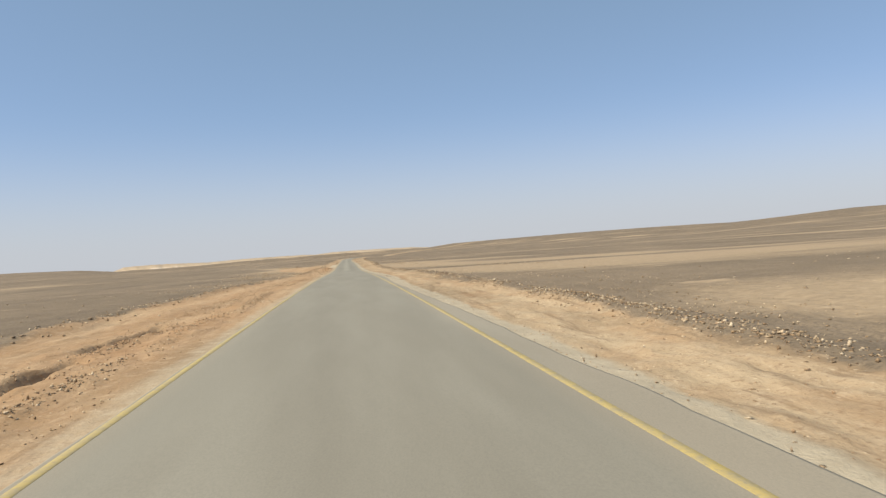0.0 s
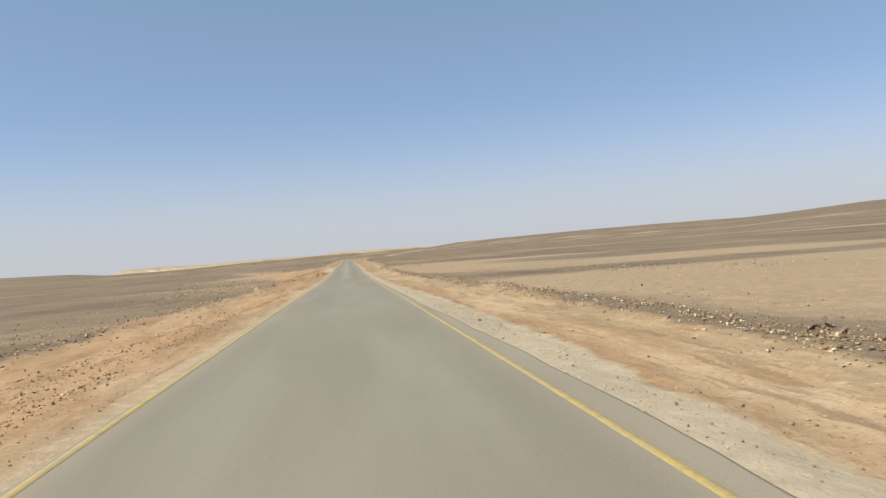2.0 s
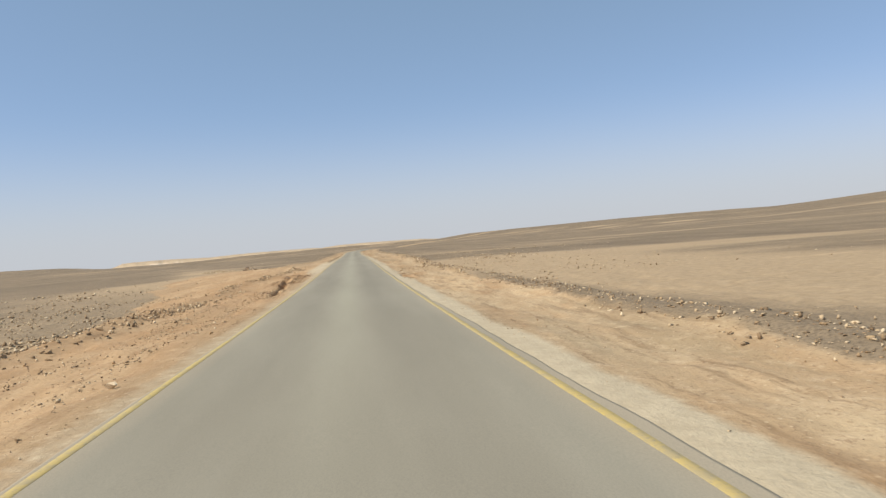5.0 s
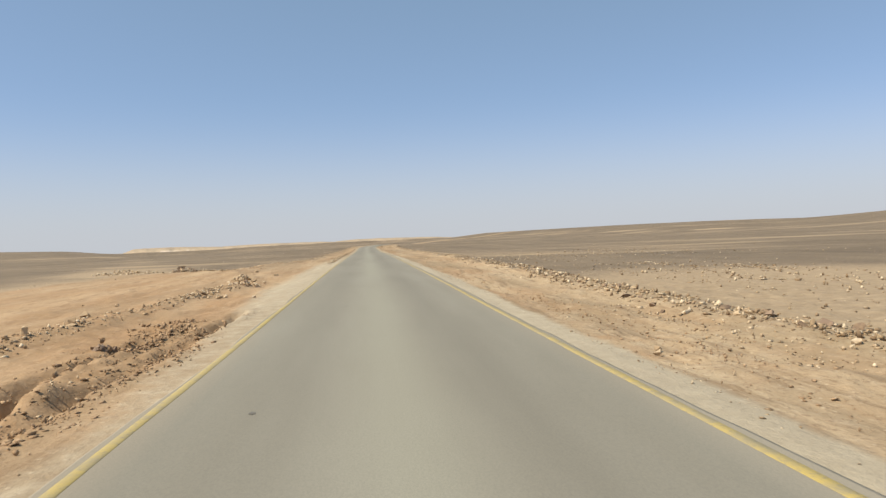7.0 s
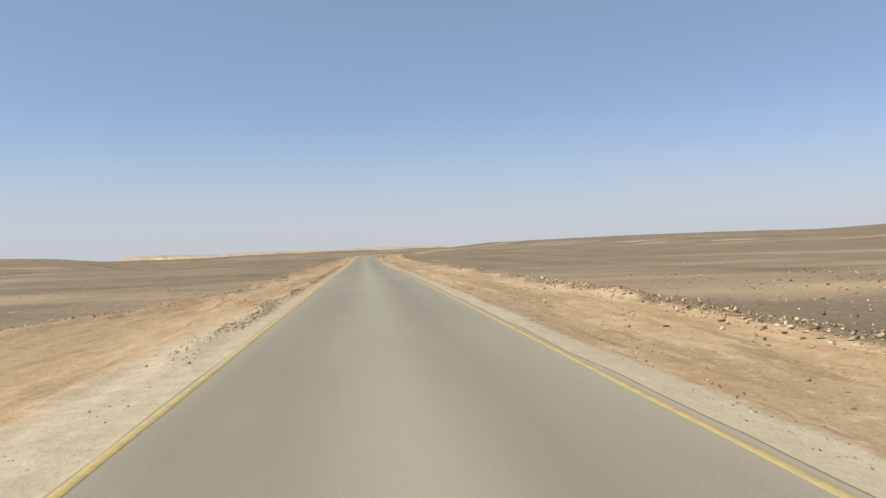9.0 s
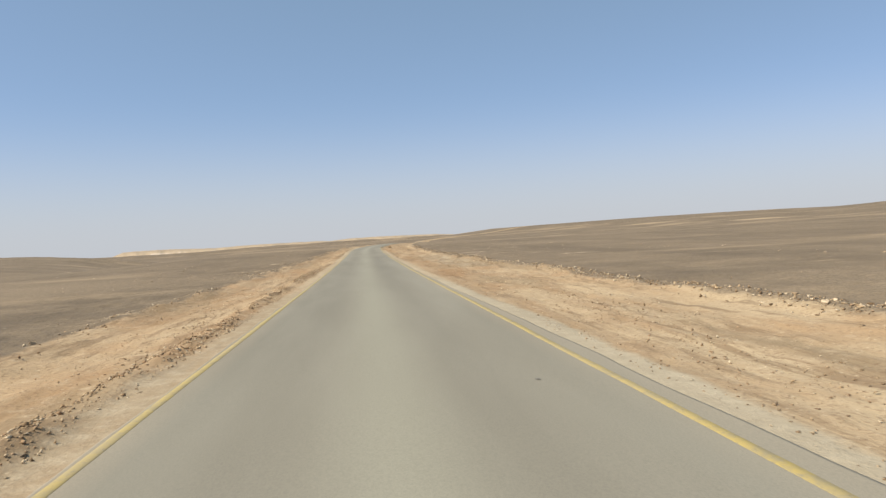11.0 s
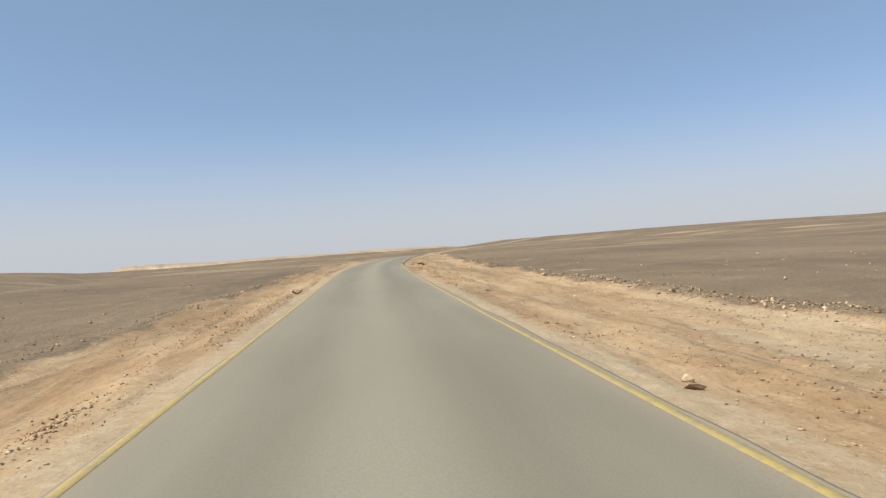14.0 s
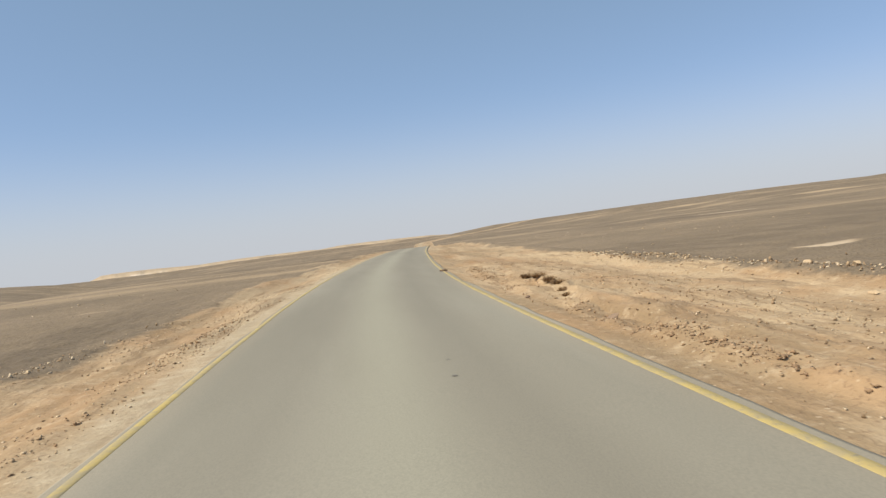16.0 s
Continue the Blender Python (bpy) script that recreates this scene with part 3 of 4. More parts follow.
# ---- stones ----
def rock_shape(seed, large, flat):
    """An angular broken stone about one metre across, sunk a little into z = 0."""
    rng = random.Random(seed)
    bm = bmesh.new()
    for _ in range(10 if large else 7):
        v = Vector((rng.gauss(0, 1), rng.gauss(0, 1), rng.gauss(0, 1))).normalized() * rng.uniform(0.34, 0.60)
        bm.verts.new((v.x * 1.1, v.y * 0.9, v.z * flat))
    out = bmesh.ops.convex_hull(bm, input=bm.verts)
    bmesh.ops.delete(bm, geom=list({v for v in out["geom_interior"] + out["geom_unused"] if isinstance(v, bmesh.types.BMVert)}), context="VERTS")
    if large:
        bmesh.ops.bevel(bm, geom=bm.edges[:], offset=0.014, segments=1, affect="EDGES", clamp_overlap=True)
        bmesh.ops.triangulate(bm, faces=bm.faces[:])
    low = min(v.co.z for v in bm.verts)
    for v in bm.verts:
        v.co.z -= low + 0.14 * flat
    bm.verts.index_update()
    return bm


def rock_mesh(name, seed, flat, mat):
    bm = rock_shape(seed, True, flat)
    me = bpy.data.meshes.new(name)
    bm.to_mesh(me)
    bm.free()
    me.materials.append(mat)
    return me


ROCKS = [rock_mesh("stone", 10 + k, 0.70 + 0.07 * (k % 5), LIMESTONE) for k in range(8)]
BROWN_ROCKS = [rock_mesh("brown_stone", 40 + k, 0.7 + 0.06 * (k % 4), BROWN_STONE) for k in range(4)]


def ground_at(x, y):
    x, y = np.array([x], float), np.array([y], float)
    return float(ground_z(x - centre_x(y), y)[0])


def place_stone(x, y, size, rng, meshes=ROCKS, name="stone", sink=0.0, lift=0.0):
    ob = new(name, meshes[rng.randrange(len(meshes))])
    ob.matrix_world = pose(x, y, ground_at(x, y) - sink * size + lift, rng.uniform(-12, 12), rng.uniform(-12, 12), rng.uniform(0, 360))
    ob.scale = (0.9 * size * rng.uniform(0.8, 1.3), 0.9 * size * rng.uniform(0.7, 1.1), 0.9 * size * rng.uniform(0.7, 1.1))
    return ob


def scatter(name, label, category, spots, sizes, mat, seed):
    """Many small stones joined into one mesh."""
    rng = np.random.RandomState(seed)
    shapes = []
    for k in range(5):
        bm = rock_shape(seed * 7 + k, False, 0.75)
        bm.verts.ensure_lookup_table()
        shapes.append((np.array([v.co[:] for v in bm.verts]), np.array([[v.index for v in f.verts] for f in bm.faces])))
        bm.free()
    xs, ys = spots[:, 0], spots[:, 1]
    zs = ground_z(xs - centre_x(ys), ys)
    kind = rng.randint(0, 5, len(xs))
    ang = rng.uniform(0, 6.283, len(xs))
    sc = rng.uniform(0.7, 1.25, (len(xs), 3)) * sizes[:, None]
    verts, tris, base = [], [], 0
    for k, (sv, sf) in enumerate(shapes):
        pick = np.where(kind == k)[0]
        v = sv[None] * sc[pick][:, None, :]
        c, s = np.cos(ang[pick])[:, None], np.sin(ang[pick])[:, None]
        w = np.stack([v[..., 0] * c - v[..., 1] * s + xs[pick][:, None], v[..., 0] * s + v[..., 1] * c + ys[pick][:, None], v[..., 2] + zs[pick][:, None]], -1)
        verts.append(w.reshape(-1, 3))
        tris.append((sf[None] + (base + np.arange(len(pick)) * len(sv))[:, None, None]).reshape(-1, 3))
        base += len(pick) * len(sv)
    verts, tris = np.concatenate(verts), np.concatenate(tris)
    me = bpy.data.meshes.new(name)
    me.vertices.add(len(verts))
    me.vertices.foreach_set("co", verts.astype(np.float32).ravel())
    me.loops.add(tris.size)
    me.polygons.add(len(tris))
    me.loops.foreach_set("vertex_index", tris.astype(np.int32).ravel())
    me.polygons.foreach_set("loop_start", np.arange(0, tris.size, 3, dtype=np.int32))
    me.update(calc_edges=True)
    me.materials.append(mat)
    return tagged(new(name, me), label, category, kind="stuff")


def strew(count, y0, y1, d_of, width, smin, smax, rng, clump, even=0.38):
    """Random spots about a line that runs beside the road, thicker in clumps; small stones outnumber large ones."""
    count, smin = int(0.62 * count), 1.15 * smin
    y = rng.uniform(y0, y1, count * 3)
    d = d_of(y) + rng.normal(0, width, count * 3)
    size = smin * (smax / smin) ** (rng.uniform(0, 1, count * 3) ** 2.2)
    thick = even + 1.7 * (1 - 0.6 * (even > 0.5)) * fbm(y / clump + clump, d / (0.16 * clump), 92, 3)
    ok = np.where(rng.uniform(0, 1, count * 3) < thick)[0][:count]
    return np.stack([d + centre_x(y), y], -1)[ok], size[ok]


rng = np.random.RandomState(7)
zero = 0.0
sets = [
    strew(17000, -5, 352, lambda y: right_edge(y) + 0.35, 0.34, 0.025, 0.14, rng, 6, 0.5),
    strew(24000, -5, 92, lambda y: right_edge(y) + 0.75, 0.50, 0.025, 0.105, rng, 4, 0.42),
    strew(4000, -5, 92, lambda y: right_edge(y) + 3.0, 1.8, 0.025, 0.10, rng, 5),
    strew(1500, 70, 100, lambda y: 19.0 + zero * y, 3.0, 0.04, 0.16, rng, 5),
    strew(4500, 75, 130, lambda y: right_edge(y) + 0.8, 0.6, 0.03, 0.16, rng, 5),
    strew(1800, 130, 200, lambda y: right_edge(y) + 4.5, 2.8, 0.05, 0.17, rng, 9),
    strew(6500, 195, 352, lambda y: right_edge(y) + 0.5, 0.32, 0.03, 0.14, rng, 5, 0.52),
    strew(3200, 138, 215, lambda y: right_edge(y) + 0.45, 0.36, 0.05, 0.20, rng, 5, 0.62),
    strew(2000, 150, 186, lambda y: right_edge(y) + 0.45, 0.30, 0.05, 0.22, rng, 5, 0.62),
    strew(500, 268, 302, lambda y: -7.2 + zero * y, 0.9, 0.05, 0.15, rng, 4),
    strew(6500, -5, 130, lambda y: -left_row(y) - 0.5, 0.55, 0.03, 0.15, rng, 8),
    strew(3500, 50, 130, lambda y: -left_row(y) - 3.5, 2.2, 0.03, 0.15, rng, 7),
    strew(4500, 98, 140, lambda y: -11.0 + zero * y, 3.2, 0.04, 0.20, rng, 6),
    strew(1100, 100, 122, lambda y: -7.6 - 0.02 * (y - 100), 0.5, 0.07, 0.24, rng, 4, 0.6),
    strew(900, 112, 140, lambda y: -6.7 + 0.035 * (y - 112), 0.3, 0.06, 0.20, rng, 5, 0.5),
    strew(900, 112, 160, lambda y: -14.5 - 0.1 * (y - 112), 3.0, 0.08, 0.28, rng, 7),
    strew(700, 90, 106, lambda y: -5.4 + zero * y, 0.8, 0.04, 0.13, rng, 3),
    strew(420, 89, 101, lambda y: -3.4 + zero * y, 0.2, 0.04, 0.13, rng, 3),
    strew(620, 158, 172, lambda y: 12.6 + 0.2 * (y - 160), 1.5, 0.06, 0.22, rng, 4),
    strew(300, 168, 178, lambda y: 13.5 + zero * y, 1.6, 0.06, 0.22, rng, 5),
    strew(480, 149, 157, lambda y: 5.15 + zero * y, 0.35, 0.03, 0.12, rng, 2.5),
    strew(90, 105, 109, lambda y: 13.0 + zero * y, 1.4, 0.07, 0.24, rng, 4, 0.5),
    strew(2800, 130, 173, lambda y: -left_row(y) - 0.1, 0.28, 0.03, 0.16, rng, 4, 0.40),
    strew(5000, 190, 350, lambda y: -left_row(y) - 0.25, 0.30, 0.025, 0.11, rng, 6, 0.42),
    strew(9000, -5, 130, lambda y: -3.75 + 0.25 * fbm(y * 0.1, y * 0, 37), 0.22, 0.02, 0.08, rng, 5),
    strew(9000, -5, 130, lambda y: -5.0 + 0.35 * fbm(y * 0.1, y * 0, 38), 0.35, 0.02, 0.085, rng, 6),
    strew(1100, 130, 152, lambda y: -3.6 + zero * y, 0.6, 0.025, 0.10, rng, 4),
    strew(14000, 196, 268, lambda y: -3.14 - 0.22 * step(235, 255, y) + 0.12 * fbm(y * 0.2, y * 0, 31), 0.21, 0.02, 0.085, rng, 3, 0.45),
    strew(4500, 262, 350, lambda y: -3.3 + 0.12 * fbm(y * 0.2, y * 0, 31), 0.28, 0.02, 0.08, rng, 3),
    strew(9000, 205, 350, lambda y: -4.35 + zero * y, 0.5, 0.02, 0.07, rng, 5),
    strew(2600, -5, 280, lambda y: 3.4 + zero * y, 0.45, 0.02, 0.07, rng, 7),
    strew(4500, 200, 290, lambda y: 5.0 + 0.4 * fbm(y * 0.08, y * 0, 39), 0.7, 0.02, 0.08, rng, 4),
    strew(4500, 262, 300, lambda y: 6.7 + zero * y, 0.8, 0.02, 0.08, rng, 3),
    strew(1500, 186, 218, lambda y: 19.0 + zero * y, 6.0, 0.05, 0.20, rng, 4),
    strew(420, 190.6, 193.4, lambda y: -11.0 + zero * y, 1.5, 0.06, 0.22, rng, 3, 0.6),
    strew(8000, 285, 352, lambda y: 5.0 + zero * y, 1.2, 0.018, 0.075, rng, 7),
    strew(3000, -5, 350, lambda y: 2.95 + zero * y, 0.16, 0.02, 0.05, rng, 6),
    strew(3000, -5, 350, lambda y: -2.85 + zero * y, 0.14, 0.02, 0.05, rng, 6),
    strew(1800, 0, 420, lambda y: 19 + zero * y, 8.0, 0.05, 0.18, rng, 12),
    strew(1800, 0, 420, lambda y: -19 + zero * y, 8.0, 0.05, 0.18, rng, 12),
]
spots, sizes = np.concatenate([s[0] for s in sets]), np.concatenate([s[1] for s in sets])
keep = np.abs(spots[:, 0] - centre_x(spots[:, 1])) > 2.74
scatter("loose_stones", "loose pebbles and broken stones strewn over the verges", "stones", spots[keep], sizes[keep], PEBBLES, 3)

# crumbs of dry brown earth
sets = [
    strew(6000, -5, 130, lambda y: -4.2 + zero * y, 0.9, 0.02, 0.06, rng, 4),
    strew(4500, 130, 156, lambda y: -3.7 + zero * y, 0.5, 0.02, 0.10, rng, 3),
    strew(3200, 143, 158, lambda y: -4.1 + zero * y, 0.5, 0.03, 0.16, rng, 2.5),
    strew(900, 8, 20, lambda y: -4.9 + zero * y, 0.35, 0.02, 0.10, rng, 2.5),
    strew(8000, 192, 352, lambda y: -3.14 - 0.2 * step(235, 255, y) + 0.12 * fbm(y * 0.2, y * 0, 31), 0.24, 0.02, 0.075, rng, 3),
    strew(5000, 205, 352, lambda y: -4.5 + zero * y, 0.5, 0.015, 0.06, rng, 4),
    strew(4000, -5, 285, lambda y: 3.7 + zero * y, 0.5, 0.015, 0.06, rng, 6),
    strew(3000, 150, 290, lambda y: 5.0 + zero * y, 0.8, 0.02, 0.07, rng, 4),
    strew(1600, 140, 178, lambda y: 4.0 + zero * y, 0.35, 0.02, 0.09, rng, 3),
    strew(260, 138.5, 140.6, lambda y: 3.25 + zero * y, 0.28, 0.03, 0.10, rng, 3, 0.9),
    strew(620, 147, 156, lambda y: -3.45 + zero * y, 0.16, 0.03, 0.13, rng, 2),
    strew(160, 143.4, 144.8, lambda y: 3.15 + zero * y, 0.2, 0.03, 0.11, rng, 3, 0.9),
    strew(1600, 132, 153, lambda y: -3.0 + zero * y, 0.2, 0.025, 0.09, rng, 3),
    strew(5500, 285, 352, lambda y: 4.7 + zero * y, 1.1, 0.015, 0.065, rng, 5),
    strew(5000, -5, 352, lambda y: right_edge(y) + 0.3, 0.3, 0.02, 0.10, rng, 5),
    strew(3500, 314, 350, lambda y: 3.25 + 0.2 * fbm(y * 0.2, y * 0, 48), 0.16, 0.02, 0.08, rng, 3),
    strew(4000, -5, 352, lambda y: -left_row(y) - 0.2, 0.3, 0.02, 0.08, rng, 5),
]
spots, sizes = np.concatenate([s[0] for s in sets]), np.concatenate([s[1] for s in sets])
keep = np.abs(spots[:, 0] - centre_x(spots[:, 1])) > 2.8
scatter("earth_crumbs", "crumbs and clods of dry brown earth on the verges", "earth", spots[keep], sizes[keep], CRUMBS, 5)

# larger stones that can be told apart
pick = random.Random(21)
for side, count, y0, y1, smin, smax, label in (
        (1, 90, 4, 130, 0.06, 0.125, "pale limestone lump on the bank beside the verge"),
        (1, 84, 142, 196, 0.11, 0.28, "pale limestone block in a row along the sandy verge"),
        (1, 104, 200, 350, 0.08, 0.19, "small pale limestone lump on the bank beside the dark plain"),
        (-1, 45, 10, 130, 0.10, 0.22, "weathered tan stone on the low bank"),
        (-1, 40, 140, 350, 0.09, 0.20, "weathered tan stone at the edge of the dark plain")):
    for _ in range(count):
        y = pick.uniform(y0, y1)
        edge = float(right_edge(np.array([y]))[0]) if side > 0 else float(left_row(np.array([y]))[0])
        d = edge + 0.35 + pick.gauss(0, 0.25) + (abs(pick.gauss(0, 0.8)) if y < 92 else 0)
        row = side > 0 and y0 == 142
        if row:
            d += pick.gauss(0, 0.28)
        if row and pick.random() < 0.34:
            ob = place_stone(side * d + float(centre_x(y)), y, pick.uniform(smin, smax), pick, BROWN_ROCKS, "brown_stone")
            tagged(ob, "dark weathered stone among pale blocks along the verge", "stone", "stones along the roadside")
            continue
        ob = place_stone(side * d + float(centre_x(y)), y, pick.uniform(smin, smax) * (0.85 if row else 1.0), pick)
        tagged(ob, label, "stone", "stones along the roadside")
for x, y, size, label in (
        (6.15, 29.3, 0.36, "dark weathered stone on the stony bank"),
        (5.9, 46.3, 0.34, "dark weathered stone on the stony bank"), (-3.7, 163.5, 0.26, "single tan stone lying on smooth sand"),
        (-5.6, 163.6, 0.36, "pale stone at the end of a stone row"), (-6.9, 185.5, 0.46, "white stone at the edge of the dark plain"),
        (-5.05, 179.6, 0.40, "tan stone standing on smooth sand"), (-8.95, 192.0, 0.5, "white stone at the edge of the dark plain"),
        (6.75, 173.4, 0.36, "pale limestone block in a row along the sandy verge"), (6.45, 171.2, 0.34, "pale limestone block in a row along the sandy verge"),
        (6.05, 161.4, 0.46, "pale limestone block in a row along the sandy verge"), (5.95, 165.2, 0.44, "pale limestone block in a row along the sandy verge"),
        (8.27, 255.8, 0.42, "white limestone slab tilted on the bank"), (7.9, 269.6, 0.38, "white limestone lump on the bank"),
        (7.66, 267.7, 0.32, "grey stone on the bank"), (7.64, 281.8, 0.40, "white limestone lump on the bank"),
        (7.8, 306.3, 0.40, "pale limestone block on the bank"), (7.55, 314.0, 0.44, "white limestone lump on the bank"),
        (6.8, 331.2, 0.32, "white limestone lump on the bank"), (7.0, 333.0, 0.28, "white limestone lump on the bank"),
        (4.25, 317.0, 0.28, "flat pale stone on the rough verge"), (3.15, 310.4, 0.24, "tan stone beside the gravel shoulder"),
        (8.45, 336.5, 0.30, "white limestone lump on the bank"), (8.9, 335.7, 0.28, "white limestone lump on the bank"),
        (3.05, 290.4, 0.30, "flat pale stone beside the gravel shoulder"), (8.3, 335.0, 0.36, "white limestone lump on the bank"),
        (-7.35, 104.6, 0.42, "pale stone on the low bank"),
        (-8.2, 101.6, 0.40, "pale stone on the low bank"), (-8.0, 101.9, 0.26, "pale stone on the low bank"),
        (-6.5, 120.8, 0.42, "pale stone on the low bank"), (-6.65, 118.6, 0.36, "pale stone on the low bank"),
        (-3.3, 105.5, 0.24, "pale stone on the reddish verge"), (-3.2, 111.5, 0.30, "pale stone on the reddish verge"),
        (-6.25, 156.6, 0.40, "pale stone at the end of a stone row"), (-7.6, 163.3, 0.36, "pale stone lying on smooth sand"),
        (3.42, 150.5, 0.26, "pale stone beside the gravel shoulder"), (3.55, 150.8, 0.20, "pale stone beside the gravel shoulder"),
        (6.8, 93.4, 0.34, "white limestone slab on the bank"), (7.5, 90.9, 0.30, "white limestone lump on the bank"), (-2.85, 338.7, 0.18, "small pale stone beside the shoulder")):
    tagged(place_stone(x, y, 0.62 * size, pick), label, "stone", "stones along the roadside")
for x, y, size, label in ((6.43, 153.0, 0.30, "dark weathered stone standing in a stone row"), (6.3, 151.8, 0.22, "dark weathered stone standing in a stone row"),
                          (6.66, 151.8, 0.28, "dark weathered stone standing in a stone row"), (6.35, 154.3, 0.24, "dark weathered stone standing in a stone row"),
                          (6.9, 151.4, 0.26, "dark weathered stone standing in a stone row"), (6.7, 88.9, 0.20, "dark weathered stone on the stony bank"),
                          (3.76, 306.4, 0.26, "flat dark brown stone on the sandy verge"), (2.95, 290.0, 0.22, "brown clod of earth beside the shoulder"),
                          (3.4, 333.5, 0.20, "brown clod of earth on the rough verge"), (2.95, 348.0, 0.22, "brown clod of earth beside the shoulder"),
                          (3.0, 348.9, 0.26, "brown clod of earth beside the shoulder"), (3.15, 350.0, 0.2, "brown clod of earth beside the shoulder"),
                          (3.17, 337.5, 0.16, "brown clod of earth beside the shoulder"), (2.98, 319.8, 0.12, "brown clod of earth beside the shoulder")):
    tagged(place_stone(x, y, size, pick, BROWN_ROCKS, "brown_stone"), label, "stone", "stones along the roadside")
# single stones that stand higher than the rest
for x, y, width, high, meshes, label in (
        (-6.71, 107.4, 0.46, 0.56, ROCKS[2:3], "large pale boulder on the low bank"), (-6.47, 155.1, 0.17, 0.30, ROCKS[4:5], "tan stone standing upright in a stone row"),
        (-6.8, 158.7, 0.26, 0.32, ROCKS[5:6], "tan boulder standing in a stone row"), (-6.2, 156.5, 0.22, 0.2, ROCKS[:1], "pale stone at the end of a stone row"),
        (6.5, 153.1, 0.22, 0.28, BROWN_ROCKS[1:2], "dark weathered stone standing in a stone row"), (6.75, 151.9, 0.20, 0.24, BROWN_ROCKS[2:3], "dark weathered stone standing in a stone row")):
    ob = place_stone(x, y, width, pick, meshes)
    ob.scale = (width, 0.85 * width, high)
    tagged(ob, label, "stone", "stones along the roadside")


# ---- heaps of stones ----
def stone_heap(x, y, radius, height, count, meshes, label, seed):
    """A loose heap: an empty at its foot, each stone a part."""
    r = random.Random(seed)
    base = ground_at(x, y)
    heap = new("stone_heap")
    heap.matrix_world = pose(x, y, base)
    tagged(heap, label, "stone heap", "heaps of stones")
    for k in range(count):
        q = r.random() ** 0.6
        a = r.uniform(0, 2 * math.pi)
        px, py = radius * q * math.cos(a), radius * 0.8 * q * math.sin(a)
        top = height * (1 - q) * r.uniform(0.0, 1.0)
        size = r.uniform(0.08, 0.21) * (0.7 + 0.5 * height)
        ob = new("stone", meshes[r.randrange(len(meshes))])
        ob.parent = heap
        ob.matrix_basis = pose(px, py, ground_at(x + px, y + py) - base + top * 0.8, r.uniform(-40, 40), r.uniform(-40, 40), r.uniform(0, 360))
        ob.scale = (size * r.uniform(0.8, 1.3), size, size * r.uniform(0.8, 1.1))
    return heap


stone_heap(-12.8, 192.2, 0.85, 0.85, 70, BROWN_ROCKS + ROCKS[:1], "heap of dark brown stones on sandy ground", 1)
stone_heap(-16.6, 191.4, 1.9, 0.55, 120, ROCKS, "low heap of pale broken stones on sandy ground", 2)
stone_heap(-14.7, 191.3, 0.8, 0.25, 22, ROCKS, "low heap of pale broken stones on sandy ground", 3)
stone_heap(-6.0, 174.2, 0.55, 0.50, 44, ROCKS[:4] + BROWN_ROCKS[:1], "heap of tan boulders beside the sandy track", 4)
stone_heap(-4.95, 169.8, 0.65, 0.28, 34, BROWN_ROCKS[:2] + ROCKS[:4] + BROWN_ROCKS[:1], "low heap of tan stones at the end of a row", 5)
stone_heap(-5.45, 165.0, 0.65, 0.26, 30, ROCKS + BROWN_ROCKS[:1], "low heap of tan stones in a row", 6)
stone_heap(-4.6, 153.7, 0.26, 0.20, 16, BROWN_ROCKS, "small heap of dark earth clods on the verge", 9)
stone_heap(6.95, 49.8, 0.34, 0.42, 14, BROWN_ROCKS, "broken grey boulder among stones on the bank", 8)
stone_heap(6.2, 168.5, 0.6, 0.35, 18, ROCKS, "heap of pale limestone blocks on the bank", 7)


# ---- scrap of tyre left beside the road ----
def tyre_scrap(x, y):
    """A torn, curved piece of tread lying like a shallow dish, with sand blown into it."""
    scrap = new("tyre_scrap")
    scrap.matrix_world = pose(x, y, ground_at(x, y) - 0.015, 0, 0, 14)
    tagged(scrap, "torn dark piece of tyre tread filled with sand", "scrap")

    def shell(name, mat, thick, span, lift, label):
        bm = bmesh.new()
        grid = []
        for i in range(13):
            u = -1 + i / 6
            bow = 0.012 + 0.11 * abs(u) ** 2.2 * (1.15 if u > 0 else 0.8)
            grid.append([bm.verts.new((0.19 * u * span, 0.10 * span * v * (1 - 0.25 * u * u) + 0.006 * math.sin(7 * u + 3 * v), lift + bow + 0.03 * v * v + 0.004 * math.sin(13 * u + 5 * v)))
                         for v in (-1, -0.5, 0, 0.5, 1)])
        for i in range(12):
            for k in range(4):
                bm.faces.new((grid[i][k], grid[i + 1][k], grid[i + 1][k + 1], grid[i][k + 1]))
        bmesh.ops.solidify(bm, geom=bm.faces[:], thickness=thick)
        bmesh.ops.recalc_face_normals(bm, faces=bm.faces)
        me = bpy.data.meshes.new(name)
        bm.to_mesh(me)
        bm.free()
        me.materials.append(mat)
        ob = new(name, me)
        ob.parent = scrap
        tagged(ob, label)

    m, n, l, p = material("perished_rubber", 0.8)
    pos = n.new("ShaderNodeNewGeometry").outputs["Position"]
    l.new(ramp(n, l, tex(n, l, pos, 25, 5), 0.35, 0.7, (0.028, 0.022, 0.017), (0.085, 0.062, 0.042)), p.inputs["Base Color"])
    shell("tread", m, 0.014, 1.0, 0.0, "dark perished rubber")
    shell("sand_fill", CRUMBS_SAND, 0.012, 0.86, 0.022, "pale blown sand")


CRUMBS_SAND = stone_material("blown_sand", False, (0.40, 0.31, 0.20), (0.45, 0.35, 0.23), (0.50, 0.39, 0.26))
tyre_scrap(-3.0, 311.9)


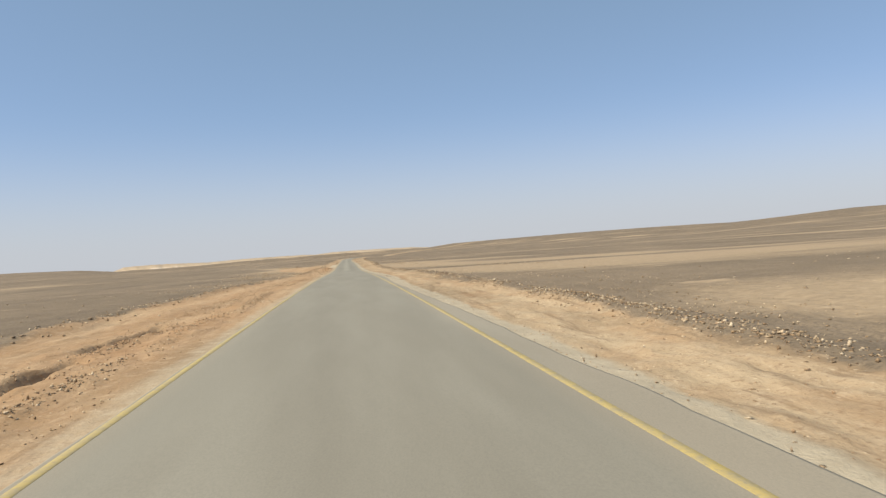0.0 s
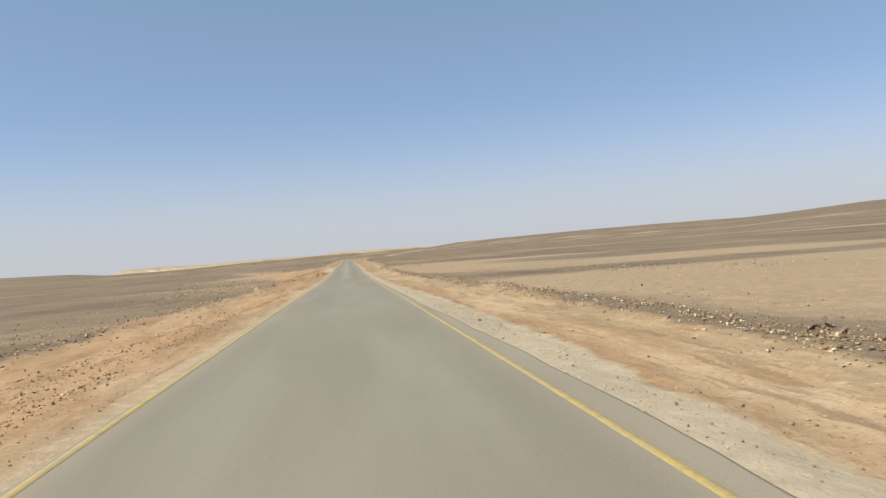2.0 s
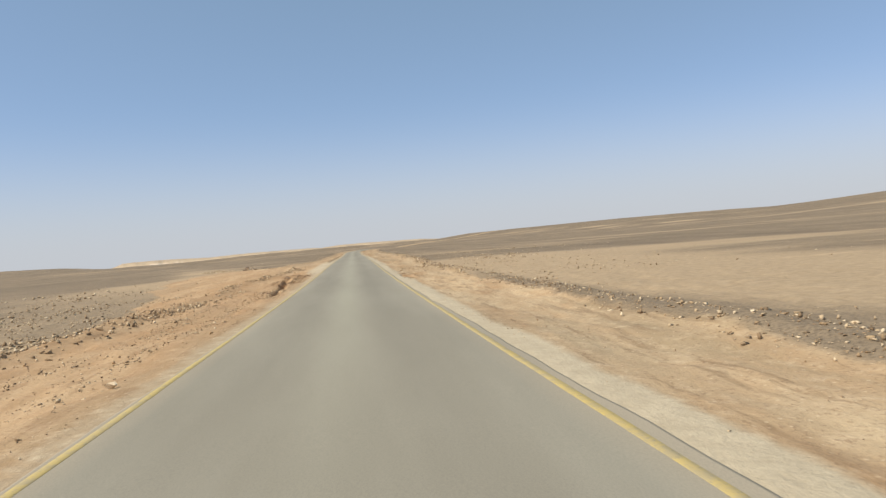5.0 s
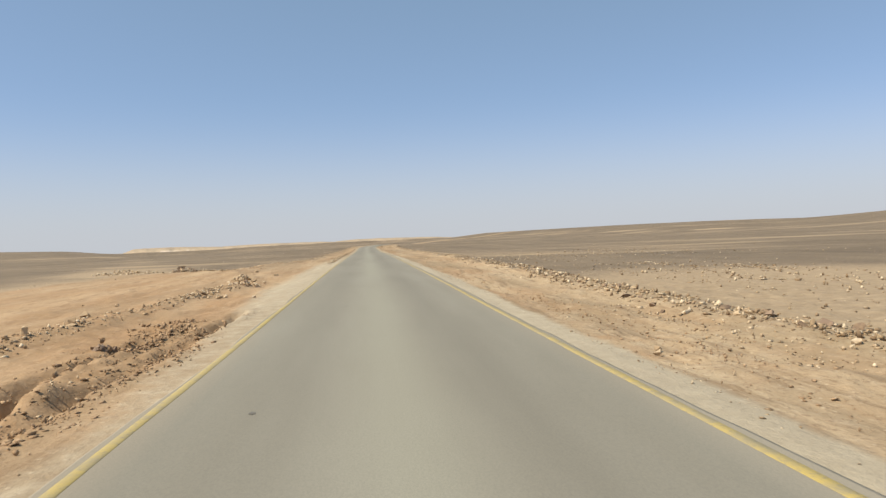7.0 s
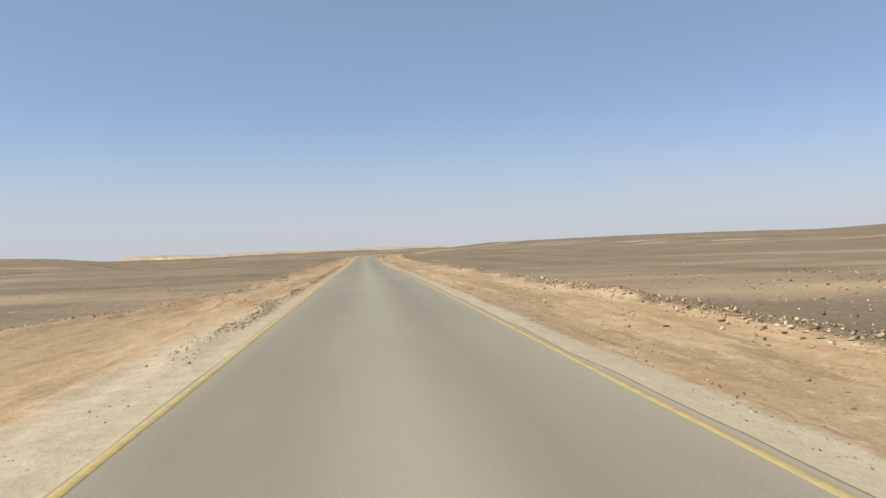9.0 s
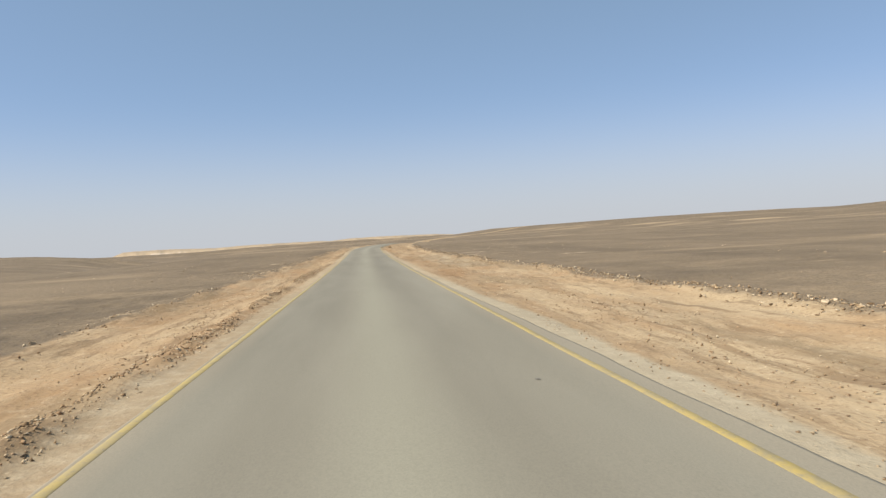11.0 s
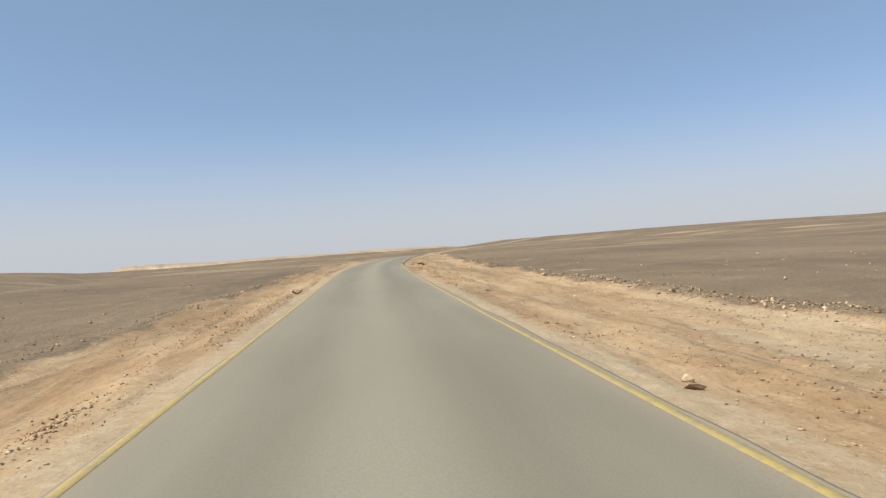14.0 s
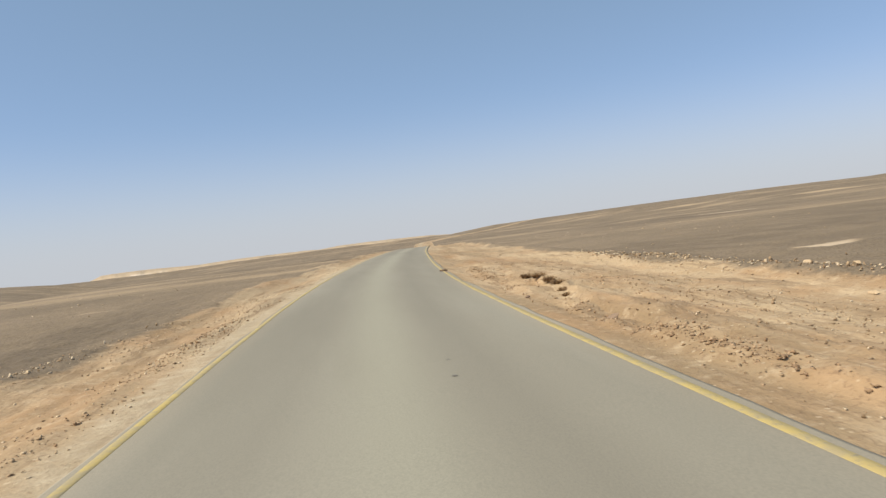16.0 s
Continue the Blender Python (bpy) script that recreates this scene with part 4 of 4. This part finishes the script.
# ---- twig tufts in place of the shaded bank lip ----
def twig_material():
    m, n, l, p = material("dry_twigs", 0.9)
    rnd = n.new("ShaderNodeNewGeometry").outputs["Random Per Island"]
    l.new(ramp(n, l, rnd, 0.0, 1.0, (0.15, 0.09, 0.045), (0.32, 0.21, 0.11)), p.inputs["Base Color"])
    return m


TWIGS = twig_material()


def shade_tuft(x, y, width, height, count, seed):
    """A low cushion of bare, bent twigs on a small root clod, added for the lip's shade."""
    r = random.Random(seed)
    shrub = new("shade_tuft")
    shrub.matrix_world = pose(x, y, ground_at(x, y))
    tagged(shrub, "low dry brown twigs added in place of shade under the bank's lip", "shrub", "dry shrubs")
    bm = bmesh.new()
    for _ in range(count):
        a, lean = r.uniform(0, 2 * math.pi), r.uniform(0.3, 1.0)
        p0 = Vector((0.25 * width * math.cos(a) * r.random(), 0.25 * width * math.sin(a) * r.random(), -0.02))
        p2 = Vector((0.5 * width * lean * math.cos(a), 0.5 * width * lean * math.sin(a), height * (1.25 - 0.8 * lean) * r.uniform(0.6, 1)))
        p1 = (p0 + p2) / 2 + Vector((r.uniform(-0.05, 0.05), r.uniform(-0.05, 0.05), 0.25 * height))
        last = None
        for k, rad in ((0, 0.008), (0.5, 0.006), (1, 0.002)):
            c = p0.lerp(p1, k).lerp(p1.lerp(p2, k), k)
            ring = [bm.verts.new(c + Vector((rad * math.cos(b), rad * math.sin(b), 0.3 * rad * math.sin(b + 1)))) for b in (0, 2.1, 4.2)]
            if last:
                for i in range(3):
                    bm.faces.new((last[i], last[(i + 1) % 3], ring[(i + 1) % 3], ring[i]))
            last = ring
    me = bpy.data.meshes.new("twig_tuft")
    bm.to_mesh(me)
    bm.free()
    me.materials.append(TWIGS)
    tw = new("twig_tuft", me)
    tw.parent = shrub
    clod = new("root_clod", BROWN_ROCKS[seed % 4])
    clod.parent = shrub
    clod.matrix_basis = pose(0, 0, -0.02)
    clod.scale = (0.5 * width, 0.4 * width, 0.35 * height)
    return shrub


# added along the brink, where the bank's lip lies dark in its own shade
for k, (x, y, w, h) in enumerate(((3.95, 340.6, 0.44, 0.13), (4.12, 340.1, 0.50, 0.15), (4.20, 339.5, 0.46, 0.13), (4.20, 338.8, 0.44, 0.12), (4.06, 338.0, 0.34, 0.09), (3.95, 337.4, 0.30, 0.08))):
    shade_tuft(x, y, w, h, 130, k)


# ---- dark spots on the asphalt ----
def tar_spot(x, y, wx, wy, seed):
    r = random.Random(seed)
    bm = bmesh.new()
    rim = []
    for k in range(18):
        a = 2 * math.pi * k / 18
        q = r.uniform(0.7, 1.1)
        u, v = 0.6 * wx * q * math.cos(a), 0.6 * wy * q * math.sin(a)
        rim.append(bm.verts.new((u, v, 0.018 * (1 - ((x + u) / 2.6) ** 2) + 0.004 + float(centre_z(y + v)))))
    hub = bm.verts.new((0, 0, 0.018 * (1 - (x / 2.6) ** 2) + 0.006 + float(centre_z(y))))
    for k in range(18):
        bm.faces.new((hub, rim[k], rim[(k + 1) % 18]))
    me = bpy.data.meshes.new("tar_spot")
    bm.to_mesh(me)
    bm.free()
    me.materials.append(TAR)
    ob = new("tar_spot", me)
    ob.location = (x, y, 0)
    return tagged(ob, "small dark tar spot on grey asphalt", "road stain", "spots on the road")


def tar_material():
    m, n, l, p = material("dusty_tar", 0.7)
    pos = n.new("ShaderNodeNewGeometry").outputs["Position"]
    l.new(ramp(n, l, tex(n, l, pos, 14, 4), 0.35, 0.7, (0.12, 0.111, 0.094), (0.17, 0.157, 0.134)), p.inputs["Base Color"])
    return m


TAR = tar_material()
for k, (x, y, wx, wy) in enumerate(((-1.34, 147.9, 0.05, 0.09), (-0.8, 157.85, 0.09, 0.07), (0.76, 330.7, 0.05, 0.07), (0.82, 331.6, 0.04, 0.07),
                                    (1.48, 229.5, 0.05, 0.08), (-1.55, 256.6, 0.05, 0.12))):
    tar_spot(x, y, wx, wy, k)
